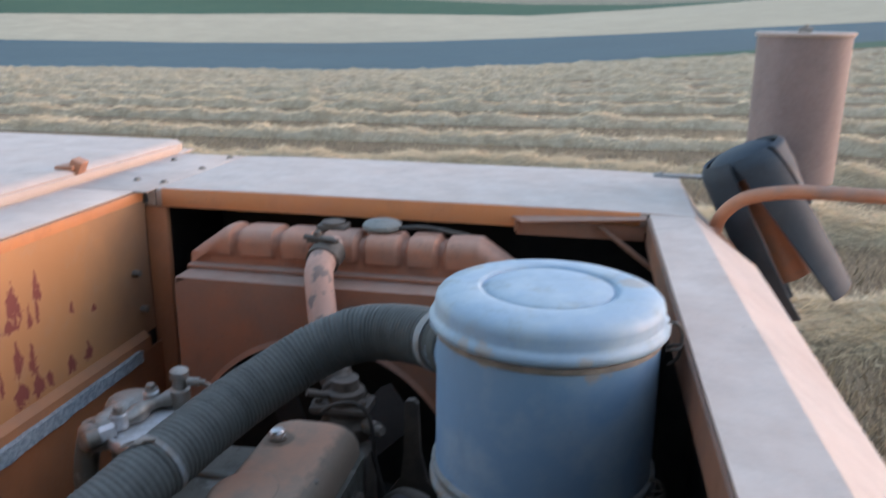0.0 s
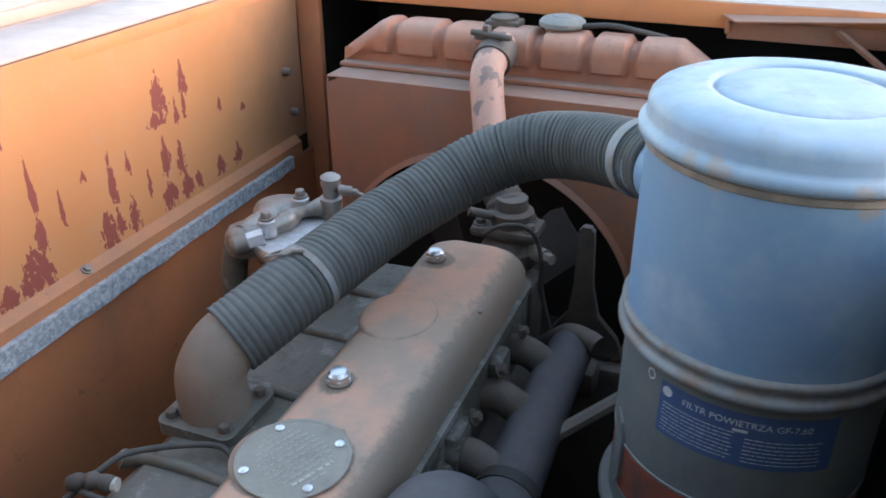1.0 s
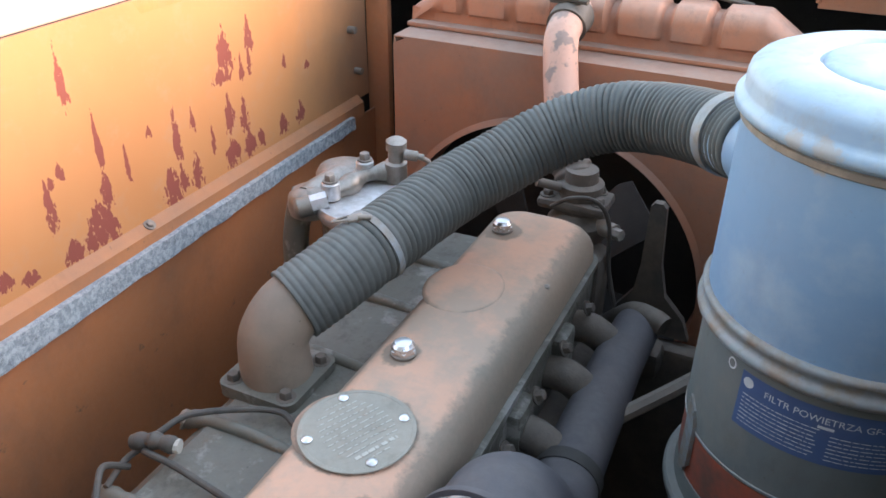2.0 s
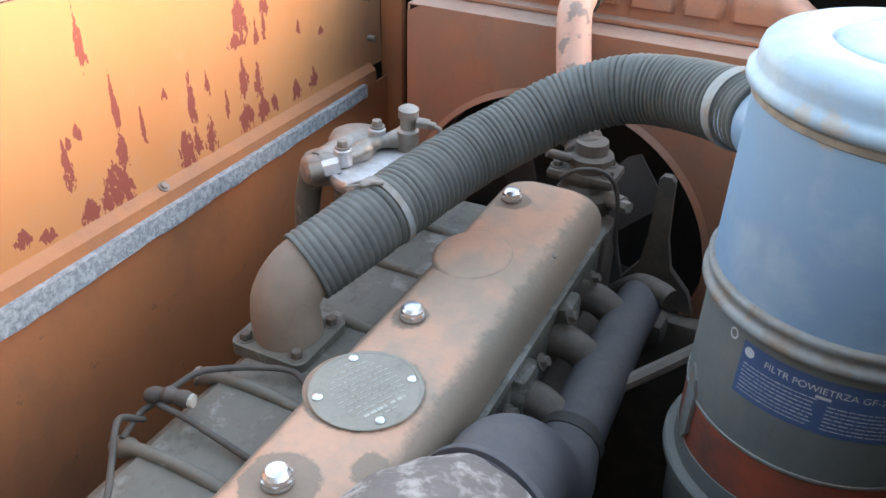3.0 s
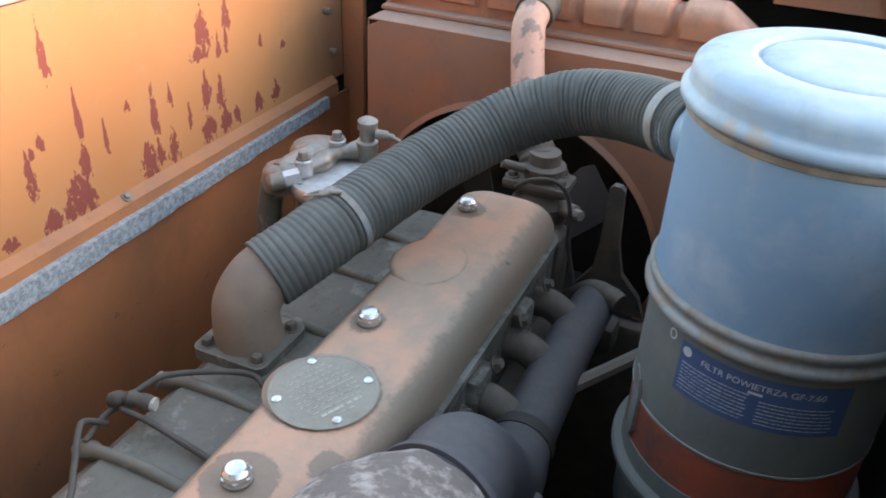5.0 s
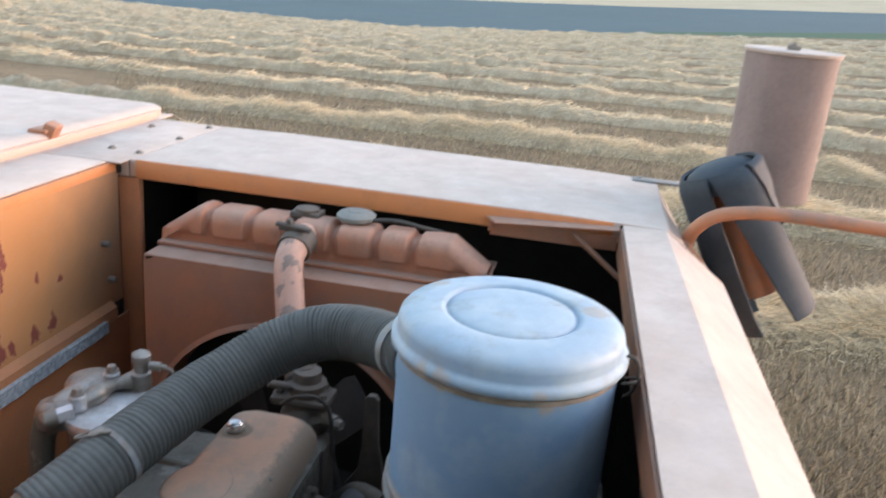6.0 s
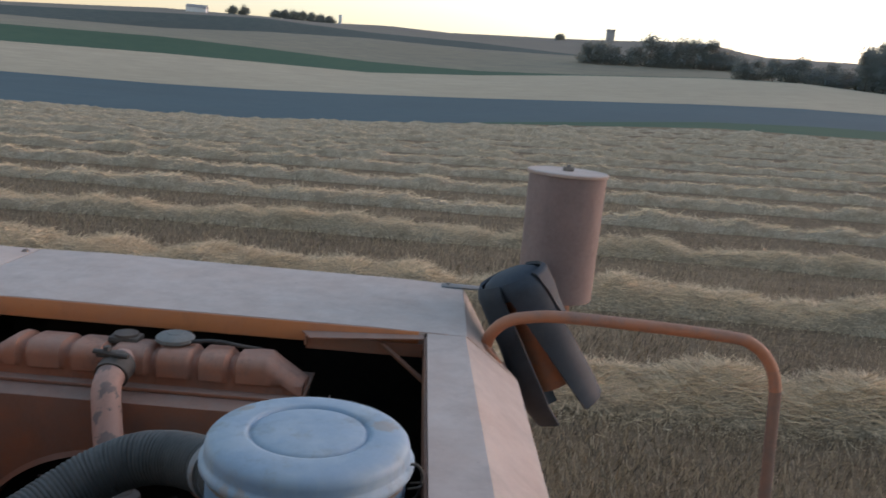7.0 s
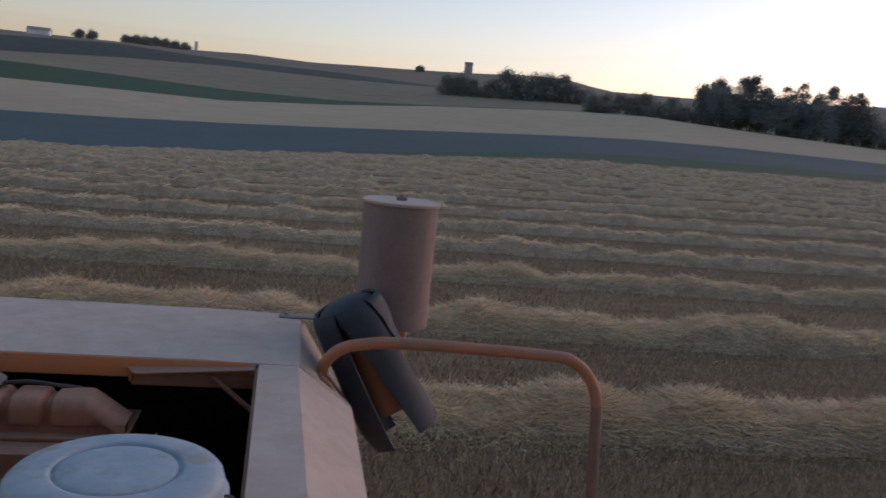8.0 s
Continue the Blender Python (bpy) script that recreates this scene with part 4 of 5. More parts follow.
tube = part("hose", Shape().tube(LINE, ribs, 44, 42, even=0.0013), M_HOSE, hose, crease=80)
s = Shape().tube([(-0.1305, 1.1735, 2.6538), (-0.129, 1.178, 2.655), (-0.1275, 1.1825, 2.6562)], 0.0522, 40, 3)
clamp = part("hose_clamp", s, M_BAND, tube, "thin dull metal hose clamp")
AT = Vector((-0.145, 1.158, 2.700))
s = Shape().box(AT - Vector((0.010, 0.006, 0.004)), AT + Vector((0.010, 0.006, 0.005)), 0.002, pose(0, 0, 0, 20, -15, 25))
s.tube([AT + Vector((-0.004, -0.006, 0.002)), AT + Vector((-0.018, -0.016, 0.000)), AT + Vector((-0.026, -0.014, -0.003)), AT + Vector((-0.022, -0.006, -0.002)), AT + Vector((-0.008, 0.0, 0.003))], 0.0018, 8)
s.rod(AT + Vector((0.006, -0.002, 0.006)), AT + Vector((0.022, 0.004, 0.006)), 0.0035, 10)
part("clamp_screw", s, M_DULL, clamp)
s = Shape().tube([(0.278, 1.378, 2.8115), (0.272, 1.385, 2.8100), (0.266, 1.392, 2.8080)], 0.0530, 40, 3)
part("hose_clamp", s, M_BAND, tube, "pale metal hose clamp")
elbow = part("manifold_elbow", Shape().tube([(-0.170, 1.080, 2.625), (-0.186, 1.052, 2.610), (-0.196, 1.034, 2.584), (-0.199, 1.032, 2.555), (-0.198, 1.034, 2.516)], lambda a, b: 0.044 + 0.003 * (a / b) ** 2, 36, 8), M_ELBOW, hose, "dusty brown metal elbow")
s = Shape().rings([rounded(-0.254, -0.140, 0.977, 1.091, z, 0.014) for z in (2.506, 2.522, 2.524)])
flange = part("elbow_flange", s, M_OLIVE, elbow)
for x in (-0.238, -0.157):
    for y in (0.994, 1.074):
        part("flange_bolt", Shape().hexbolt((x, y, 2.523), 0.0085, 0.011), M_BLOCK, flange)

# ---- wires on the manifold ----
harness = thing("wire_harness", (-0.2, 0.86, 2.51), "old black engine wires with a taped connector", "wire")
part("connector", Shape().tube([(-0.262, 0.842, 2.535), (-0.24, 0.85, 2.54), (-0.222, 0.853, 2.541), (-0.208, 0.855, 2.54)], lambda a, b: 0.0085 + 0.0025 * math.sin(a * 160) ** 2 + 0.0015 * noise.noise((a * 300, 1, 2)), 14, 5), M_WIRE, harness, "taped cable connector")
part("connector_tip", Shape().rod((-0.21, 0.855, 2.54), (-0.2035, 0.857, 2.54), 0.0085, 9), M_ENGRAVE, harness)
part("wire", Shape().tube([(-0.25, 0.87, 2.53), (-0.235, 0.905, 2.535), (-0.19, 0.945, 2.53), (-0.145, 0.965, 2.527), (-0.115, 0.955, 2.522)], 0.0042, 10), M_WIRE, harness)
part("wire", Shape().tube([(-0.25, 0.845, 2.525), (-0.235, 0.838, 2.533), (-0.20, 0.838, 2.53), (-0.15, 0.835, 2.522), (-0.10, 0.828, 2.52)], 0.0042, 10), M_WIRE, harness)
part("wire", Shape().tube([(-0.255, 0.825, 2.515), (-0.262, 0.80, 2.535), (-0.245, 0.775, 2.54), (-0.222, 0.745, 2.53), (-0.19, 0.70, 2.525), (-0.17, 0.62, 2.52)], 0.004, 10), M_WIRE, harness)
part("wire", Shape().tube([(-0.255, 0.79, 2.515), (-0.262, 0.83, 2.52), (-0.25, 0.86, 2.525)], 0.004, 8), M_WIRE, harness)

# ---- air filter drum ----
AX, AY = 0.445, 1.260
drum = thing("air_filter", (AX, AY, 2.05), "light blue steel drum air filter with a dusty lid", "air filter")
body = part("drum_body", Shape().lathe((AX, AY, 0), [(0.150, 2.6780), (0.157, 2.6860), (0.157, 2.8945), (0.1565, 2.9125), (0.14, 2.9135)], 96), M_BLUE, drum, "light blue drum")
lid = part("lid", Shape().lathe((AX, AY, 0), [(0.157, 2.9045), (0.164, 2.9055), (0.168, 2.9095), (0.168, 2.9165), (0.164, 2.9205), (0.161, 2.9225), (0.160, 2.9264), (0.160, 2.9375), (0.158, 2.9450), (0.153, 2.9505), (0.143, 2.9547), (0.124, 2.9575), (0.102, 2.9584), (0.0965, 2.9575), (0.094, 2.9533), (0.0905, 2.9529), (0.088, 2.9557), (0.082, 2.9580), (0.05, 2.9589), (0.004, 2.9594)], 96), M_BLUE_LID, drum, "dusty pale blue lid with a pressed ring", crease=50)
part("seam", Shape().lathe((AX, AY, 0), [(0.157, 2.8925), (0.1595, 2.8945), (0.1595, 2.9010), (0.157, 2.9020)], 96, caps=(False, False)), M_DULL, body)
band = part("clamp_band", Shape().lathe((AX, AY, 0), [(0.158, 2.660), (0.1625, 2.661), (0.1655, 2.664), (0.1660, 2.669), (0.1640, 2.673), (0.1615, 2.675), (0.1605, 2.679), (0.1612, 2.683), (0.1632, 2.686), (0.1635, 2.691), (0.1615, 2.694), (0.1575, 2.695)], 96), M_BAND, drum, "dull rusty metal clamp band", crease=50)
R_BASE = 0.154
lower = part("drum_base", Shape().lathe((AX, AY, 0), [(0.145, 2.500), (R_BASE, 2.502), (R_BASE, 2.662)], 96), M_GREY_DRUM, drum, "dirty grey lower drum")
part("base_seam", Shape().lathe((AX, AY, 0), [(R_BASE - 0.0005, 2.503), (R_BASE + 0.0012, 2.504), (R_BASE + 0.0012, 2.507), (R_BASE - 0.0005, 2.508)], 96, caps=(False, False)), M_BAND, lower)
part("dust_bowl", Shape().lathe((AX, AY, 0), [(0.150, 2.428), (0.1525, 2.430), (0.153, 2.500)], 96), M_RED_DRUM, drum, "worn red painted dust bowl")
part("bowl_collar", Shape().lathe((AX, AY, 0), [(0.152, 2.392), (0.1535, 2.394), (0.1535, 2.429), (0.150, 2.431)], 96), M_GREY_DRUM, drum)
part("bowl_ring", Shape().lathe((AX, AY, 0), [(0.152, 2.376), (0.164, 2.378), (0.167, 2.386), (0.167, 2.394), (0.164, 2.398), (0.152, 2.399)], 96), M_GREY_DRUM, drum)
part("bowl_bottom", Shape().lathe((AX, AY, 0), [(0.05, 2.24), (0.13, 2.25), (0.149, 2.28), (0.152, 2.376)], 72), M_GREY_DRUM, drum)
# lapped joint of the dust bowl with its strap end
s = Shape()
for a0, a1, r0, z0, z1 in ((203, 210, 0.157, 2.425, 2.545), (210, 213, 0.159, 2.44, 2.53)):
    s.rings([[(AX + (r0 + dr) * math.cos(radians(a)), AY + (r0 + dr) * math.sin(radians(a)), z) for a, dr, z in ((a0, 0, z0), (a1, 0, z0 + 0.01), (a1, 0, z1 - 0.012), (a0, 0, z1))], [(AX + (r0 - 0.006) * math.cos(radians(a)), AY + (r0 - 0.006) * math.sin(radians(a)), z) for a, z in ((a0, z0), (a1, z0 + 0.01), (a1, z1 - 0.012), (a0, z1))]])
part("bowl_strap", s, M_BAND, drum, "bent rusty strap end on the dust bowl")
part("stand", Shape().box((AX - 0.06, AY - 0.05, 1.62), (AX + 0.06, AY + 0.05, 2.25), 0.006), M_BLACK, drum)
# intake spigot towards the hose
part("outlet", Shape().rod((0.34, 1.30, 2.82), (0.262, 1.392, 2.808), 0.045, 28), M_BLUE, drum)
# toggle clips
for ang, z0, z1 in ((-8, 2.858, 2.938), (-20, 2.653, 2.718)):
    a = radians(ang)
    q = lambda r, z, da=0.0: (AX + r * math.cos(a + da), AY + r * math.sin(a + da), z)
    s = Shape().tube([q(0.164, z1 - 0.012), q(0.176, z1 - 0.014), q(0.184, z1 - 0.028), q(0.180, z0 + 0.02), q(0.168, z0 + 0.006)], 0.0026, 8)
    s.tube([q(0.164, z0 + 0.03, -0.06), q(0.180, z0 + 0.034, -0.04), q(0.182, z0 + 0.034, 0.04), q(0.164, z0 + 0.03, 0.06)], 0.0022, 8)
    part("toggle_clip", s, M_BLOCK, drum, "dark wire toggle clip")
# printed label, bent round the drum
def on_drum(u, v, lift=0.0):
    a = LABEL_A + u / R_BASE
    return (AX + (R_BASE + 0.0003 + lift) * math.cos(a), AY + (R_BASE + 0.0003 + lift) * math.sin(a), v)


LABEL_A = radians(233.0)
label = part("label", Shape().sheet(lambda u, v: on_drum(u * 0.20, 2.574 + 0.072 * v, 0.0004), 30, 1, 0.0003), M_LABEL, lower, "scratched blue printed label")


def text_shape(words, size, u, v):
    curve = bpy.data.curves.new("words", "FONT")
    curve.body, curve.size = words, size
    ob = new("words", curve)
    bpy.context.view_layer.update()
    me = bpy.data.meshes.new_from_object(ob.evaluated_get(bpy.context.evaluated_depsgraph_get()))
    s = Shape().add([on_drum(u + p.co.x, v + p.co.y, 0.0009) for p in me.vertices], [tuple(f.vertices) for f in me.polygons])
    bpy.data.objects.remove(ob)
    bpy.data.meshes.remove(me)
    bpy.data.curves.remove(curve)
    return s


part("label_words", text_shape("FILTR POWIETRZA GF-7.60", 0.0118, 0.030, 2.6280), M_PRINT, label)


def bar(s, u0, u1, v, h):
    n = max(1, int((u1 - u0) / 0.008))
    return s.sheet(lambda a, b: on_drum(u0 + (u1 - u0) * a, v + h * (b - 0.5), 0.0008), n, 1)


rnd = random.Random(9)
for row in range(8):
    v = 2.6185 - row * 0.0052
    for u0, u1 in ((0.006, 0.095), (0.102, 0.19)):
        if row < 1 and u0 > 0.1:
            continue
        s, u = Shape(), u0
        while u < u1 - 0.01:
            w = rnd.uniform(0.003, 0.012)
            bar(s, u, min(u + w, u1), v, 0.0011)
            u += w + 0.0016
        part("print_line", s, M_PRINT, label)
part("print_field", bar(Shape(), 0.088, 0.104, 2.6225, 0.0036), M_PRINT, label)
s = Shape().add([on_drum(0.010 + 0.0065 * math.cos(a), 2.6345 + 0.0065 * math.sin(a), 0.0009) for a in np.linspace(0, 2 * math.pi, 24, endpoint=False)], [tuple(range(24))])
part("emblem", s, M_PRINT, label)
k = 14
s = Shape().rings([[on_drum(-0.0165 + r * math.cos(a) * (1.0 if math.cos(a) < 0 else 1.1), 2.643 + r * 1.25 * math.sin(a), 0.0009) for a in np.linspace(0, 2 * math.pi, k, endpoint=False)] for r in (0.006, 0.0042)], caps=(False, False))
part("emblem", s, M_PRINT, label)

# ---- stack with rubber flaps and the handrail ----
SX, SY = 0.988, 2.41
stack = thing("intake_stack", (SX, SY, 2.40), "faded brown cylindrical intake stack with a pale rim", "intake stack")
part("canister", Shape().lathe((SX, SY, 0), [(0.10, 2.918), (0.110, 2.922), (0.1105, 3.10), (0.112, 3.284)], 64), M_STACK, stack)
s = Shape().lathe((SX, SY, 0), [(0.112, 3.284), (0.117, 3.285), (0.118, 3.292), (0.113, 3.295), (0.104, 3.293), (0.09, 3.2925), (0.05, 3.294), (0.004, 3.294)], 64)
top = part("top_plate", s, M_DECK, stack, "pale dusty top plate")
part("wing_nut", Shape().box((SX - 0.016, SY - 0.006, 3.294), (SX + 0.016, SY + 0.006, 3.306), 0.003).rod((SX, SY, 3.294), (SX, SY, 3.312), 0.006, 10), M_DULL, top)
part("stem", Shape().rod((SX + 0.02, SY, 2.75), (SX + 0.02, SY, 2.925), 0.030, 24), M_RAIL, stack, "orange stem pipe")
part("stem_foot", Shape().tube([(SX + 0.02, SY, 2.755), (SX + 0.008, SY, 2.705), (SX - 0.05, SY, 2.68), (SX - 0.155, SY, 2.67)], 0.030, 20), M_RAIL, stack)

flap = thing("rubber_sleeve", (0.95, 2.23, 2.40), "weathered black rubber strips wrapped round a leaning pipe", "rubber sleeve")
TOP, FOOT = Vector((0.832, 2.225, 3.015)), Vector((1.030, 2.215, 2.640))
DOWN = (FOOT - TOP).normalized()
NEAR = (Vector((-0.12, -1, 0.0)) - DOWN * DOWN.dot(Vector((-0.12, -1, 0.0)))).normalized()
SIDE = DOWN.cross(NEAR).normalized()
SIDE = SIDE if SIDE.x > 0 else -SIDE


def strip(a0, a1, b0, b1, reach, r=0.106, curl=0.0):
    """A rubber strip along the sleeve, from the angles a0 to a1 at its top and b0 to b1 at its foot."""
    def f(u, v):
        a = radians((a0 + (a1 - a0) * v) * (1 - u) + (b0 + (b1 - b0) * v) * u)
        rr = r * (1.0 - 0.14 * max(0.0, 1 - u / 0.09) ** 2) + 0.004 * noise.noise((u * 4, a0, v)) - curl * max(0.0, u - 0.85)
        end = u * reach + 0.012 * u * noise.noise((v * 5, a0, 2))
        return TOP + DOWN * (end * 0.42) + NEAR * (rr * math.cos(a)) + SIDE * (rr * math.sin(a))
    return f


part("strip", Shape().sheet(strip(-165, -17, -165, -14, 1.0, curl=0.10), 28, 18, 0.008), M_RUBBER, flap, crease=50)
part("strip", Shape().sheet(strip(-11, 38, 34, 92, 0.95, 0.111, curl=-0.02), 28, 12, 0.010), M_RUBBER, flap, crease=50)
part("strip", Shape().sheet(strip(45, 150, 74, 150, 0.42, 0.106), 28, 12, 0.008), M_RUBBER, flap, crease=50)
part("sleeve_cap", Shape().lathe(TOP, [(0.004, -0.010), (0.05, -0.008), (0.074, 0.004), (0.085, 0.018), (0.087, 0.05)], 48, DOWN), M_RUBBER, flap, crease=70)
part("inner_pipe", Shape().tube([TOP + DOWN * 0.03, TOP + DOWN * 0.18, FOOT - DOWN * 0.16, FOOT - DOWN * 0.09], 0.05, 24), M_RAIL, flap, "rusty orange pipe inside the rubber")

rail = thing("handrail", (0.79, 2.10, 2.84), "bent orange tubular handrail with worn paint", "handrail")
part("top_bar", Shape().tube([(0.778, 2.11, 2.845), (0.788, 2.09, 2.887), (0.820, 2.065, 2.928), (0.873, 2.05, 2.949), (0.965, 2.05, 2.957), (1.19, 2.05, 2.952), (1.40, 2.05, 2.942), (1.450, 2.05, 2.929), (1.486, 2.05, 2.903), (1.515, 2.05, 2.860), (1.530, 2.05, 2.81)], 0.0158, 18, 8), M_RAIL, rail)
part("post", Shape().tube([(1.530, 2.05, 2.81), (1.541, 2.05, 2.66), (1.552, 2.05, 2.50), (1.562, 2.05, 2.2), (1.57, 2.05, 0.6), (1.57, 2.05, 0.02)], 0.0157, 18, 8), M_POST, rail)

# ---- the land: one sheet, from the stubble field up the far hillside ----
EYE = (0.65, 0.0)


FIELD_AZ = (-40, -30, -18.6, -12, -5, 2.5, 9.6, 18.2, 25.8, 33, 38)
FIELD_EL = (-3.2, -3.3, -3.5, -3.4, -3.0, -2.45, -1.95, -1.28, -1.05, -0.82, -0.68)


def field_edge(x):
    """Height of the stubble field at its far edge."""
    a = math.atan2(x - EYE[0], 75.0)
    e = float(np.interp(math.degrees(a), FIELD_AZ, FIELD_EL))
    return 3.5 + 75.0 / math.cos(a) * math.tan(radians(e))


def land(x, y):
    """Height of the stubble field."""
    if y <= 10:
        return 0.0
    u = (y - 10) / 65
    return field_edge(x) * u**1.3


SLOPE_AZ = (-40, -28, -18.7, -12.3, -5.3, 2.2, 9.2, 18, 23.5, 29, 37.5, 50)
SLOPES = (
    (-1.4, -1.6, -1.6, -1.45, -1.15, -0.75, -0.3, 0.25, 0.5, 0.55, 0.45, 0.4),
    (0.1, 0.2, 0.35, 0.35, 0.33, 0.8, 1.4, 1.95, 2.05, 1.72, 1.28, 1.0),
    (1.0, 1.2, 1.4, 1.28, 1.06, 1.1, 1.45, 1.98, 2.08, 1.75, 1.31, 1.03),
    (1.6, 1.75, 1.95, 2.36, 2.6, 2.55, 2.68, 2.75, 2.7, 2.6, 2.5, 2.5),
    (2.0, 2.3, 2.9, 3.22, 3.0, 2.98, 2.74, 3.0, 2.9, 2.8, 2.8, 2.8),
)
CREST_AZ = (-40, -28, -18.7, -12.4, -8, -4, 0.15, 4, 7.5, 12, 14.5, 17.6, 19.6, 21, 26.6, 30, 37.4, 50)
CREST = (2.2, 2.5, 3.2, 3.34, 3.36, 3.54, 3.46, 3.61, 3.71, 3.9, 4.08, 4.06, 3.68, 3.5, 3.5, 3.6, 3.86, 3.9)


def slopes(az):
    """Elevations in degrees, seen from the machine, of the field edges that follow one another up the hill."""
    return [float(np.interp(az, SLOPE_AZ, row)) for row in SLOPES] + [float(np.interp(az, CREST_AZ, CREST))]


RANGES = (150.0, 235.0, 275.0, 370.0, 430.0, 620.0)


def hill(az):
    """Stations (range, height, field) along one bearing."""
    c = max(math.cos(radians(az)), 0.5)
    r0 = 75.0 / c
    front = max(0.0, min(1.0, (100 - abs(az)) / 40))
    out = []
    for k in range(37):
        r = r0 * (k / 36) ** 1.5
        x, y = EYE[0] + r * math.sin(radians(az)), EYE[1] + r * math.cos(radians(az))
        out.append((r, land(x, y), 0))
    z_prev, r_prev = out[-1][1], r0
    for k, (r, e) in enumerate(zip(RANGES, slopes(max(-45.0, min(50.0, az))))):
        r = r * r0 / 75 if k == 0 else max(r, r0 * 2.2 + 30 * k)
        z = (3.5 + r * math.tan(radians(e))) * front + 2.0 * (1 - front)
        widening = max(0.0, min(1.0, (az - 1) / 24))
        for i in (0.001, 0.01 + 0.2 * widening, 0.5, 0.75, 1.0):
            verge = k == 0 and i < 0.4 and az > 1
            out.append((r_prev + (r - r_prev) * i, z_prev + (z - z_prev) * i, 3 if verge else k + 1))
        r_prev, z_prev = r, z
    for r, dz in ((760, -4), (1200, -30), (4500, -120)):
        out.append((r, z_prev + dz, 6))
    return out


def land_material(name, a, b, scale, streak=0.0, rough=0.95):
    m, nt, p = tree(name)
    tone = mix(nt, ramp(nt, noise_at(nt, scale, 6, 0.65, (1, 2.5 if streak else 1, 1)), 0.35, 0.68), a, b)
    broad = noise_at(nt, scale * 0.08, 3, 0.5, w=2.0)
    dark = mix(nt, math_node(nt, "MULTIPLY", ramp(nt, broad, 0.4, 0.7), 0.45), tone, tuple(c * 0.72 for c in b))
    link(nt, dark, p.inputs["Base Color"])
    p.inputs["Roughness"].default_value = rough
    p.inputs["Specular IOR Level"].default_value = 0.1
    bump(nt, p, noise_at(nt, scale * 4, 4), 0.6, 0.04)
    return m


def stubble_material():
    """Cut straw over soil, in drill rows that run with the swaths."""
    m, nt, p = tree("stubble_ground")
    rows = noise_at(nt, 1.0, 3, 0.6, (0.9, 7.0, 1.0))
    fleck = noise_at(nt, 26, 5, 0.75, (0.5, 1.6, 1))
    broad = noise_at(nt, 0.22, 4, 0.6, (0.5, 1.4, 1))
    tone = mix(nt, ramp(nt, fleck, 0.36, 0.62), (0.052, 0.038, 0.026), (0.38, 0.27, 0.165))
    tone = mix(nt, math_node(nt, "MULTIPLY", ramp(nt, rows, 0.42, 0.66), 0.55), tone, (0.10, 0.070, 0.045))
    tone = mix(nt, math_node(nt, "MULTIPLY", ramp(nt, broad, 0.45, 0.7), 0.5), tone, (0.40, 0.29, 0.175))
    link(nt, tone, p.inputs["Base Color"])
    p.inputs["Roughness"].default_value = 0.95
    p.inputs["Specular IOR Level"].default_value = 0.1
    bump(nt, p, fleck, 0.8, 0.05)
    return m


def straw_material(name="dry_straw", low=(0.36, 0.26, 0.165), high=(0.93, 0.70, 0.43)):
    m, nt, p = tree(name)
    geo = nt.nodes.new("ShaderNodeNewGeometry")
    tone = mix(nt, geo.outputs["Random Per Island"], low, high)
    tone = mix(nt, ramp(nt, noise_at(nt, 1.1, 4), 0.4, 0.7, 0.0, 0.25), tone, (0.35, 0.27, 0.16))
    link(nt, tone, p.inputs["Base Color"])
    p.inputs["Roughness"].default_value = 0.6
    return m


def swath_material():
    m, nt, p = tree("matted_straw")
    fleck = noise_at(nt, 30, 6, 0.8, (0.6, 1.2, 1.5))
    tone = mix(nt, ramp(nt, fleck, 0.34, 0.62), (0.075, 0.055, 0.036), (0.78, 0.63, 0.43))
    tone = mix(nt, ramp(nt, noise_at(nt, 2.2, 4, w=1.0), 0.45, 0.62, 0.0, 0.65), tone, (0.30, 0.225, 0.14))
    link(nt, tone, p.inputs["Base Color"])
    p.inputs["Roughness"].default_value = 0.9
    bump(nt, p, fleck, 1.0, 0.09)
    return m


M_STUBBLE = stubble_material()
LAND_MATERIALS = [
    M_STUBBLE,
    land_material("tilled_dark_field", (0.078, 0.112, 0.122), (0.10, 0.132, 0.138), 0.35, 1),
    land_material("pale_stubble_field", (0.40, 0.325, 0.225), (0.50, 0.405, 0.275), 0.16, 1),
    land_material("green_crop_field", (0.06, 0.105, 0.065), (0.08, 0.12, 0.07), 0.2),
    land_material("mown_field", (0.21, 0.185, 0.135), (0.31, 0.26, 0.175), 0.12, 1),
    land_material("dark_wooded_slope", (0.07, 0.085, 0.075), (0.11, 0.115, 0.095), 0.25),
    land_material("brown_hill_field", (0.20, 0.17, 0.135), (0.25, 0.21, 0.16), 0.08, 1),
]
bearings = [a * 0.75 - 66 for a in range(177)] + [70 + 5 * a for a in range(45)]
lines = [hill(a if a <= 180 else a - 360) for a in bearings]
s, bands = Shape(), []
k = len(lines[0])
verts = [(EYE[0] + r * math.sin(radians(a)), EYE[1] + r * math.cos(radians(a)), z) for a, line in zip(bearings, lines) for r, z, _ in line]
faces = []
for i in range(len(bearings)):
    j = (i + 1) % len(bearings)
    for n in range(k - 1):
        faces.append((i * k + n, i * k + n + 1, j * k + n + 1, j * k + n) if n else (i * k, i * k + 1, j * k + 1))
        bands.append(lines[i][n + 1][2])
me = bpy.data.meshes.new("ground")
me.from_pydata(verts, [], faces)
for m in LAND_MATERIALS:
    me.materials.append(m)
me.polygons.foreach_set("material_index", bands)
me.shade_smooth()
me.update()
b = bmesh.new()
b.from_mesh(me)
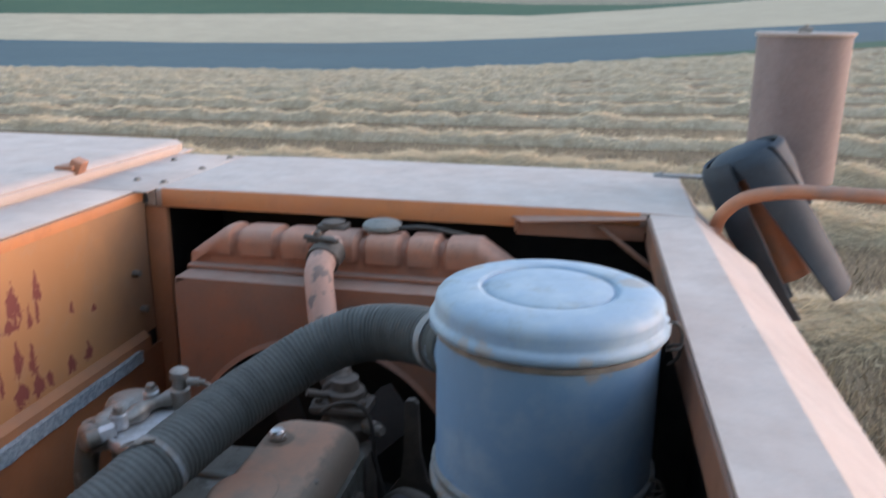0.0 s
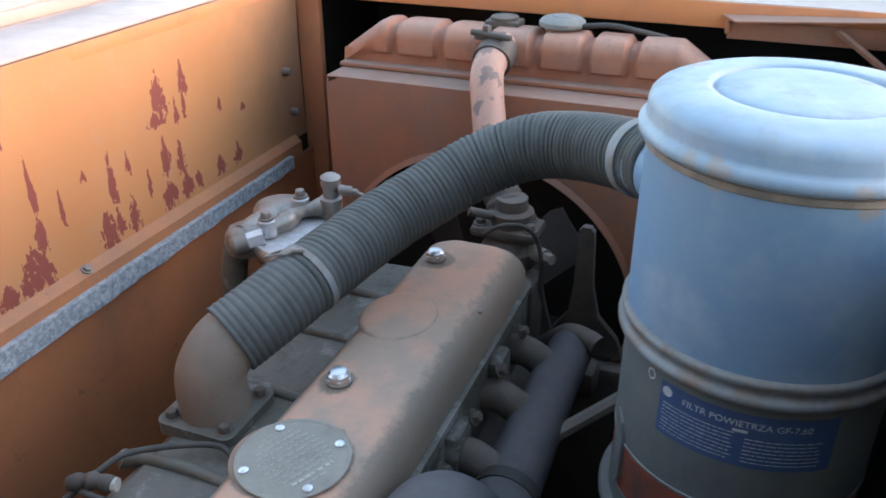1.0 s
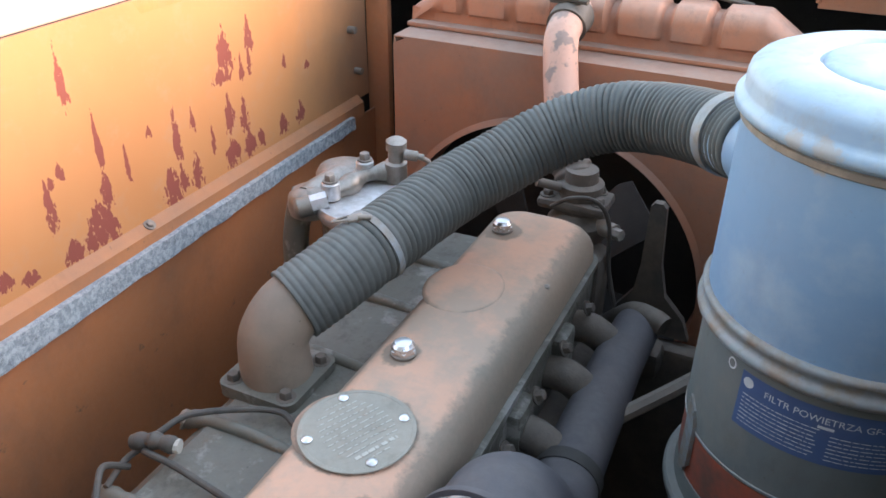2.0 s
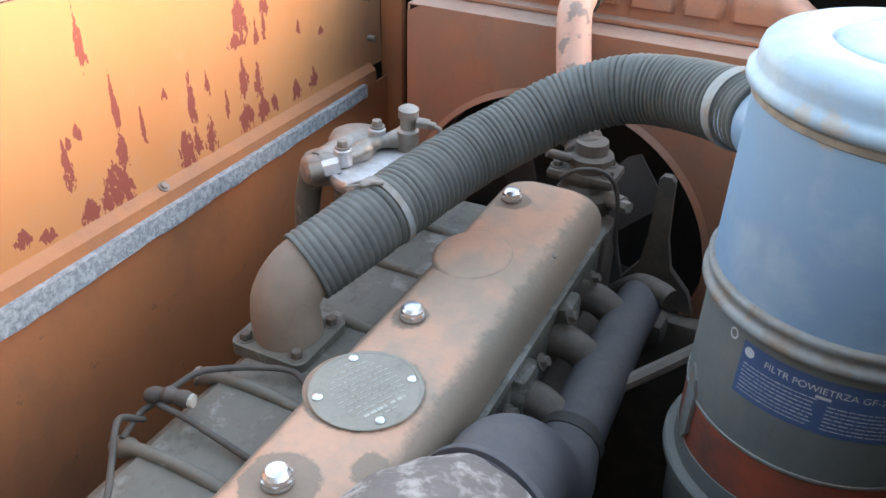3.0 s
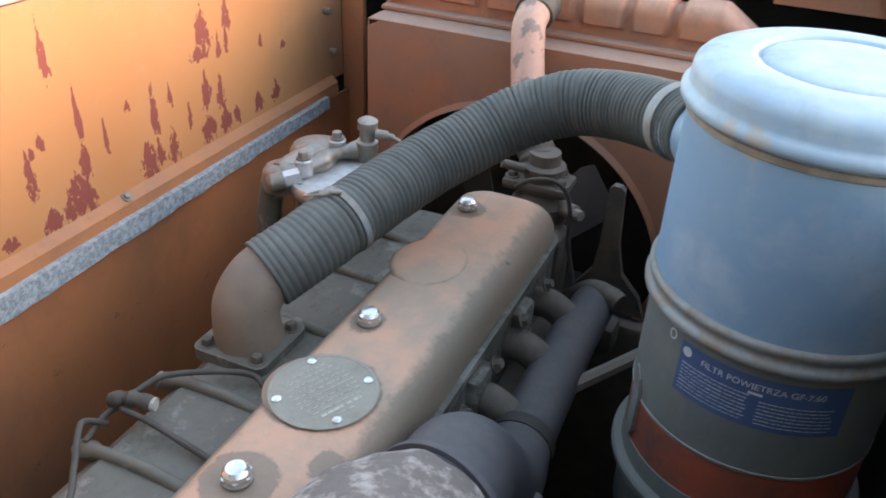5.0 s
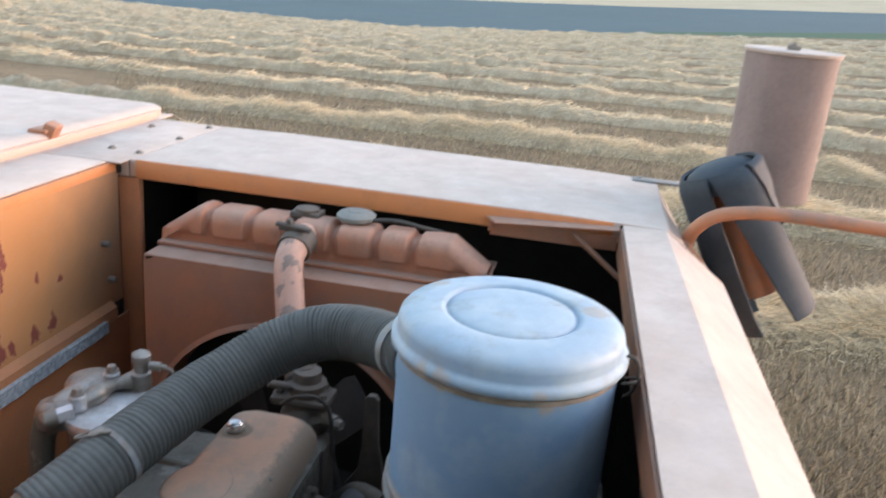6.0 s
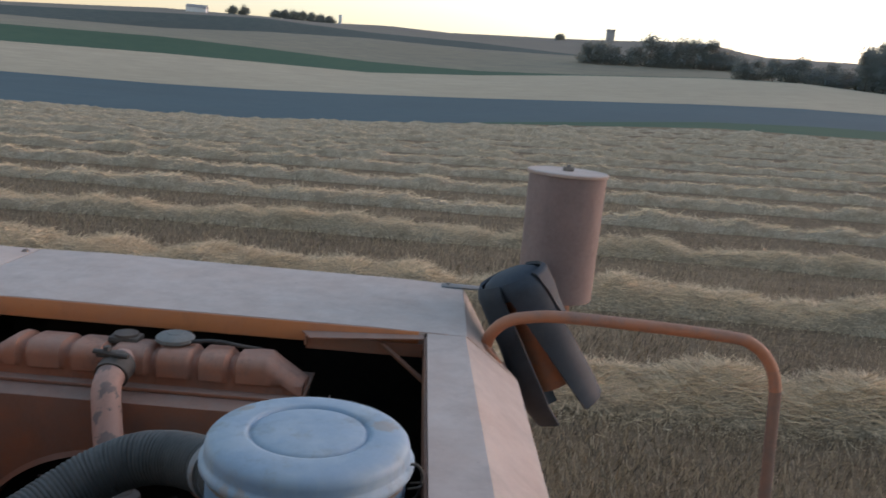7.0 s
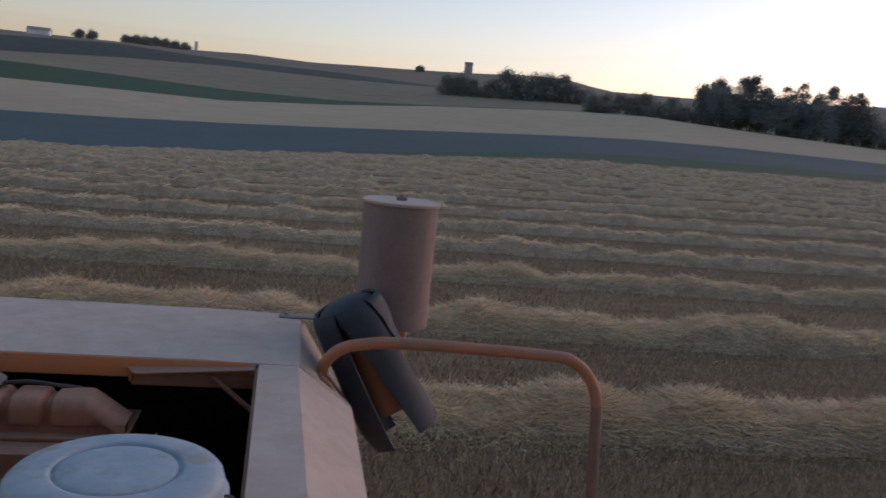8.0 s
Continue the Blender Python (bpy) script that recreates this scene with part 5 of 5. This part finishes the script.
bmesh.ops.recalc_face_normals(b, faces=b.faces[:])
if sum(f.normal.z for f in b.faces) < 0:
    bmesh.ops.reverse_faces(b, faces=b.faces[:])
b.to_mesh(me)
b.free()
tagged(new("ground", me), "harvested stubble field rising to striped fields on a hillside", "ground", kind="structure")

# ---- straw swaths ----
ROWS_Y = [9.2 + 4.65 * k for k in range(14)]


def swath_z(x, y, row):
    """Height of a swath over the ground at x, d metres off its middle line."""
    mid = ROWS_Y[row] + 0.28 * noise.noise((x * 0.16, row * 3.7, 0))
    d = (y - mid) / ((0.55 if row < 2 else 0.42) + 0.16 * noise.noise((x * 0.55, row * 5.1, 3)))
    h = 0.27 + 0.18 * noise.noise((x * 0.5, row * 2.3, 8)) + 0.15 * noise.noise((x * 1.1, row, 4))
    h *= 1.45 if row < 2 else 1.1
    lump = 0.12 * noise.noise((x * 2.2, y * 2.8, row)) + 0.10 * noise.noise((x * 5, y * 6, row))
    return max(0.05, h) * math.exp(-d**6) + lump * math.exp(-d * d) - 0.05


M_STRAW, M_SWATH = straw_material(), swath_material()
M_CUT = straw_material("cut_stubble", (0.06, 0.044, 0.028), (0.50, 0.365, 0.22))
for row, mid in enumerate(ROWS_Y):
    x0, x1 = -0.95 * mid - 4, 0.95 * mid + 10
    step = 0.10 if row < 3 else 0.22
    nx, ny = int((x1 - x0) / step), 30 if row < 3 else 16

    def mound(u, v, row=row, mid=mid, x0=x0, x1=x1):
        x, y = x0 + (x1 - x0) * u, mid + 2.6 * (v - 0.5)
        return (x, y, land(x, y) + swath_z(x, y, row))

    ob = new("straw_swath", make_mesh("straw_swath", Shape().sheet(mound, nx, ny), M_SWATH, (0, mid, 0), 180))
    ob.location = (0, mid, 0)
    tagged(ob, "long windrow of loose golden straw on stubble", "straw", "straw swaths", "stuff")


def blades(name, places, label, thick, material=None):
    """Thin three-sided straws, each from a foot to a tip."""
    verts, faces = [], []
    for n, (foot, tip) in enumerate(places):
        side = (tip - foot).cross(Vector((0.3, -1.0, 0.4)))
        side = side.normalized() * thick if side.length > 1e-6 else Vector((thick, 0, 0))
        verts += [foot - side, foot + side, tip + side * 0.7, tip - side * 0.7]
        faces.append((4 * n, 4 * n + 1, 4 * n + 2, 4 * n + 3))
    me = bpy.data.meshes.new(name)
    me.from_pydata(verts, [], faces)
    me.materials.append(material or M_STRAW)
    return tagged(new(name, me), label, "straw", kind="stuff")


rnd = random.Random(11)
places = []
for row, count in ((0, 125000), (1, 90000), (2, 45000)):
    mid = ROWS_Y[row]
    for _ in range(count):
        x = rnd.uniform(-0.55 * mid, 0.95 * mid + 5)
        y = mid + 0.02 + rnd.gauss(0, 0.32 if row < 2 else 0.26)
        z = land(x, y) + max(swath_z(x, y, row), -0.02)
        a, tilt, n = rnd.uniform(0, 2 * math.pi), rnd.gauss(0.06, 0.27), rnd.uniform(0.06, 0.28)
        foot = Vector((x, y, z + 0.0))
        places.append((foot, foot + Vector((math.cos(a) * math.cos(tilt), math.sin(a) * math.cos(tilt), math.sin(tilt))) * n))
blades("loose_straw", places, "loose golden straws sticking out of the swaths", 0.0036)
places = []
for row in range(3, 13):
    mid = ROWS_Y[row]
    for _ in range(9000):
        x = rnd.uniform(-0.8 * mid, 0.95 * mid + 5)
        y = mid + 0.08 + rnd.gauss(0, 0.22)
        z = land(x, y) + max(swath_z(x, y, row), -0.02)
        a, tilt, n = rnd.uniform(0, 2 * math.pi), rnd.gauss(0.05, 0.22), rnd.uniform(0.12, 0.34)
        foot = Vector((x, y, z))
        places.append((foot, foot + Vector((math.cos(a) * math.cos(tilt), math.sin(a) * math.cos(tilt), math.sin(tilt))) * n))
blades("far_loose_straw", places, "loose straw on the farther swaths", 0.008)
places = []
for _ in range(110000):
    y = 5.2 + 30 * rnd.random() ** 2.0
    y = round(y / 0.15) * 0.15 + rnd.gauss(0, 0.022)
    x = rnd.uniform(-0.6 * y, 0.98 * y + 3)
    z = land(x, y)
    foot = Vector((x, y, z - 0.01))
    places.append((foot, foot + Vector((rnd.gauss(0, 0.035), rnd.gauss(0, 0.035), rnd.uniform(0.06, 0.14)))))
blades("stubble", places, "short upright cut stubble in drill rows", 0.0055, M_CUT)


# ---- far trees, bushes and towers ----
def far_point(az, r):
    """A place on the hillside."""
    line = hill(az)
    z = float(np.interp(r, [p[0] for p in line], [p[1] for p in line]))
    return Vector((EYE[0] + r * math.sin(radians(az)), EYE[1] + r * math.cos(radians(az)), z))


def leaf_material(name, a, b):
    m, nt, p = tree(name)
    geo = nt.nodes.new("ShaderNodeNewGeometry")
    link(nt, mix(nt, geo.outputs["Random Per Island"], a, b), p.inputs["Base Color"])
    p.inputs["Roughness"].default_value = 0.7
    thin = nt.nodes.new("ShaderNodeBsdfTranslucent")
    thin.inputs["Color"].default_value = (0.42, 0.30, 0.14, 1.0)
    both = nt.nodes.new("ShaderNodeMixShader")
    both.inputs[0].default_value = 0.3
    link(nt, p.outputs[0], both.inputs[1])
    link(nt, thin.outputs[0], both.inputs[2])
    link(nt, both.outputs[0], nt.nodes["Material Output"].inputs["Surface"])
    return m


# Distance haze is put into the leaf colour, paler and bluer than foliage.
M_LEAF = leaf_material("hazy_leaves", (0.14, 0.18, 0.185), (0.18, 0.215, 0.21))
M_BARK = worn("tree_bark", (0.09, 0.07, 0.055), (0.13, 0.1, 0.08), patch=2, settle=0.1)
M_CONCRETE = worn("weathered_concrete", (0.3, 0.29, 0.28), (0.24, 0.23, 0.22), patch=0.3, settle=0.1, fine=3)
M_WHITE = worn("pale_render", (0.7, 0.69, 0.66), (0.6, 0.6, 0.58), patch=0.3, settle=0.1, fine=3)


def crown_shape(rnd, height, spread, base, leaves, open_crown):
    """Clumps of small leaf cards set on an uneven crown with gaps."""
    s = Shape()
    clumps = []
    for _ in range(44 if open_crown else 26):
        h = rnd.uniform(base, 1.0)
        w = spread * math.sin(math.pi * min(0.93, (h - base) / (1.02 - base) * 0.8 + 0.2)) * rnd.uniform(0.3, 1.0)
        a = rnd.uniform(0, 2 * math.pi)
        clumps.append((Vector((w * math.cos(a), w * math.sin(a), h * height)), spread * rnd.uniform(0.24, 0.42) * (1.2 if open_crown else 1.7)))
    for _ in range(leaves):
        c, r = rnd.choice(clumps)
        way = Vector((rnd.gauss(0, 1), rnd.gauss(0, 1), rnd.gauss(0, 0.8))).normalized()
        p = c + way * r * rnd.random() ** 0.5
        u = Vector((rnd.gauss(0, 1), rnd.gauss(0, 1), rnd.gauss(0, 1))).normalized()
        v = u.orthogonal().normalized()
        q = spread * rnd.uniform(0.035, 0.075)
        s.add([p - u * q, p + v * q * 0.8, p + u * q, p - v * q * 0.8], [(0, 1, 2, 3)])
    return s, clumps


def make_tree(az, r, height, spread, seed, open_crown=False, bush=False):
    rnd = random.Random(seed)
    foot = far_point(az, r)
    ob = thing("bush" if bush else "tree", tuple(foot), "dark bushy hedge shrub on the hillside" if bush else "tall leafy tree dark against the dusk sky", "bush" if bush else "tree", "hedgerow")
    base = 0.05 if bush else (0.22 if not open_crown else 0.16)
    s, clumps = crown_shape(rnd, height, spread, base, 4200 if bush else 6000, open_crown)
    s.v = [tuple(Vector(p) + foot) for p in s.v]
    trunk = Shape().tube([foot - Vector((0, 0, 0.3)), foot + Vector((0.1, 0, height * 0.3)), foot + Vector((0.2, 0.1, height * 0.85))], lambda a, b: max(0.05, height * 0.02 * (1 - a / b)), 8, 4)
    for c, _ in clumps[:8]:
        trunk.tube([foot + Vector((0.1, 0, c.z * 0.6)), foot + Vector((c.x * 0.5, c.y * 0.5, c.z * 0.8)), foot + c], 0.004 * height, 5, 3)
    part("trunk", trunk, M_BARK, ob)
    base_at = BASE[ob.name]
    me = bpy.data.meshes.new("crown")
    me.from_pydata([(x - base_at[0], y - base_at[1], z - base_at[2]) for x, y, z in s.v], [], s.f)
    me.materials.append(M_LEAF)
    crown = new("crown", me)
    crown.parent = ob


rnd = random.Random(21)
for az, h, w in ((9.6, 6.2, 3.6), (10.5, 7.0, 4.0), (11.4, 5.6, 3.4), (12.7, 6.0, 3.6), (13.7, 9.6, 4.6), (14.7, 9.4, 4.6), (15.7, 9.2, 4.6), (16.6, 9.4, 4.4), (17.6, 9.6, 4.2), (18.4, 7.0, 4.0), (19.4, 5.0, 3.6)):
    make_tree(az, 330, h, w * 1.15, int(az * 10), bush=True)
for az in np.arange(19.8, 27, 0.85):
    make_tree(float(az) + rnd.uniform(-0.15, 0.15), 262 + rnd.uniform(-8, 12), rnd.uniform(3.8, 5.6) + (1.2 if 21 < az < 22 else 0), rnd.uniform(3.2, 4.0), int(az * 31), bush=True)
for az in np.arange(27, 50, 0.8):
    make_tree(float(az) + rnd.uniform(-0.2, 0.2), 262 + rnd.uniform(-8, 12), rnd.uniform(8.6, 10.4) - (3.5 if az > 37 else 0), rnd.uniform(4.0, 5.2), int(az * 31), bush=True)
for az, h, w in ((26.9, 11.2, 2.6), (27.7, 14.0, 3.4), (28.3, 12.0, 2.6), (29.4, 15.6, 3.2), (30.0, 16.0, 3.2), (30.8, 13.0, 2.6), (31.8, 14.2, 2.8), (32.8, 15.4, 3.0), (33.9, 13.6, 2.6), (34.6, 15.6, 3.0), (35.6, 14.2, 2.6), (36.2, 14.6, 2.6), (41.5, 13, 3.2), (45, 14.5, 3.4)):
    make_tree(az, 268, h, w * 1.35, int(az * 17), open_crown=True)
for az, h in ((-14.35, 5.0), (-13.65, 4.8), (-11.6, 4.0), (-11.0, 4.6), (-10.4, 5.2), (-9.8, 4.8), (-9.2, 4.6), (-8.6, 4.2), (-8.0, 3.6), (7.65, 3.0)):
    make_tree(az, 590, h, 3.8, int(az * 13) + 500, bush=True)


def tower(az, r, width, height, material, label):
    p = far_point(az, r)
    ob = thing("tower", tuple(p), label, "tower")
    body = part("shaft", Shape().box((p.x - width / 2, p.y - width / 2, p.z - 1), (p.x + width / 2, p.y + width / 2, p.z + height), 0.05), material, ob)
    part("parapet", Shape().box((p.x - width * 0.55, p.y - width * 0.55, p.z + height), (p.x + width * 0.55, p.y + width * 0.55, p.z + height + width * 0.25), 0.05), material, ob)


tower(10.95, 600, 5.0, 7.0, M_CONCRETE, "square grey concrete tower above the bushes")
tower(-7.32, 600, 2.0, 5.6, M_WHITE, "slim pale tower on the hilltop")
p = far_point(-16.6, 540)
barn = thing("barn", tuple(p), "low pale farm building on the far slope", "barn")
part("wall", Shape().box((p.x - 6, p.y - 3, p.z - 1), (p.x + 6, p.y + 3, p.z + 2.6), 0.05), M_WHITE, barn)
part("roof", Shape().rings([[(p.x + a, p.y - 3.4, p.z + 2.5), (p.x + a, p.y, p.z + 4.4), (p.x + a, p.y + 3.4, p.z + 2.5)] for a in (-6.3, 6.3)]), M_CONCRETE, barn)
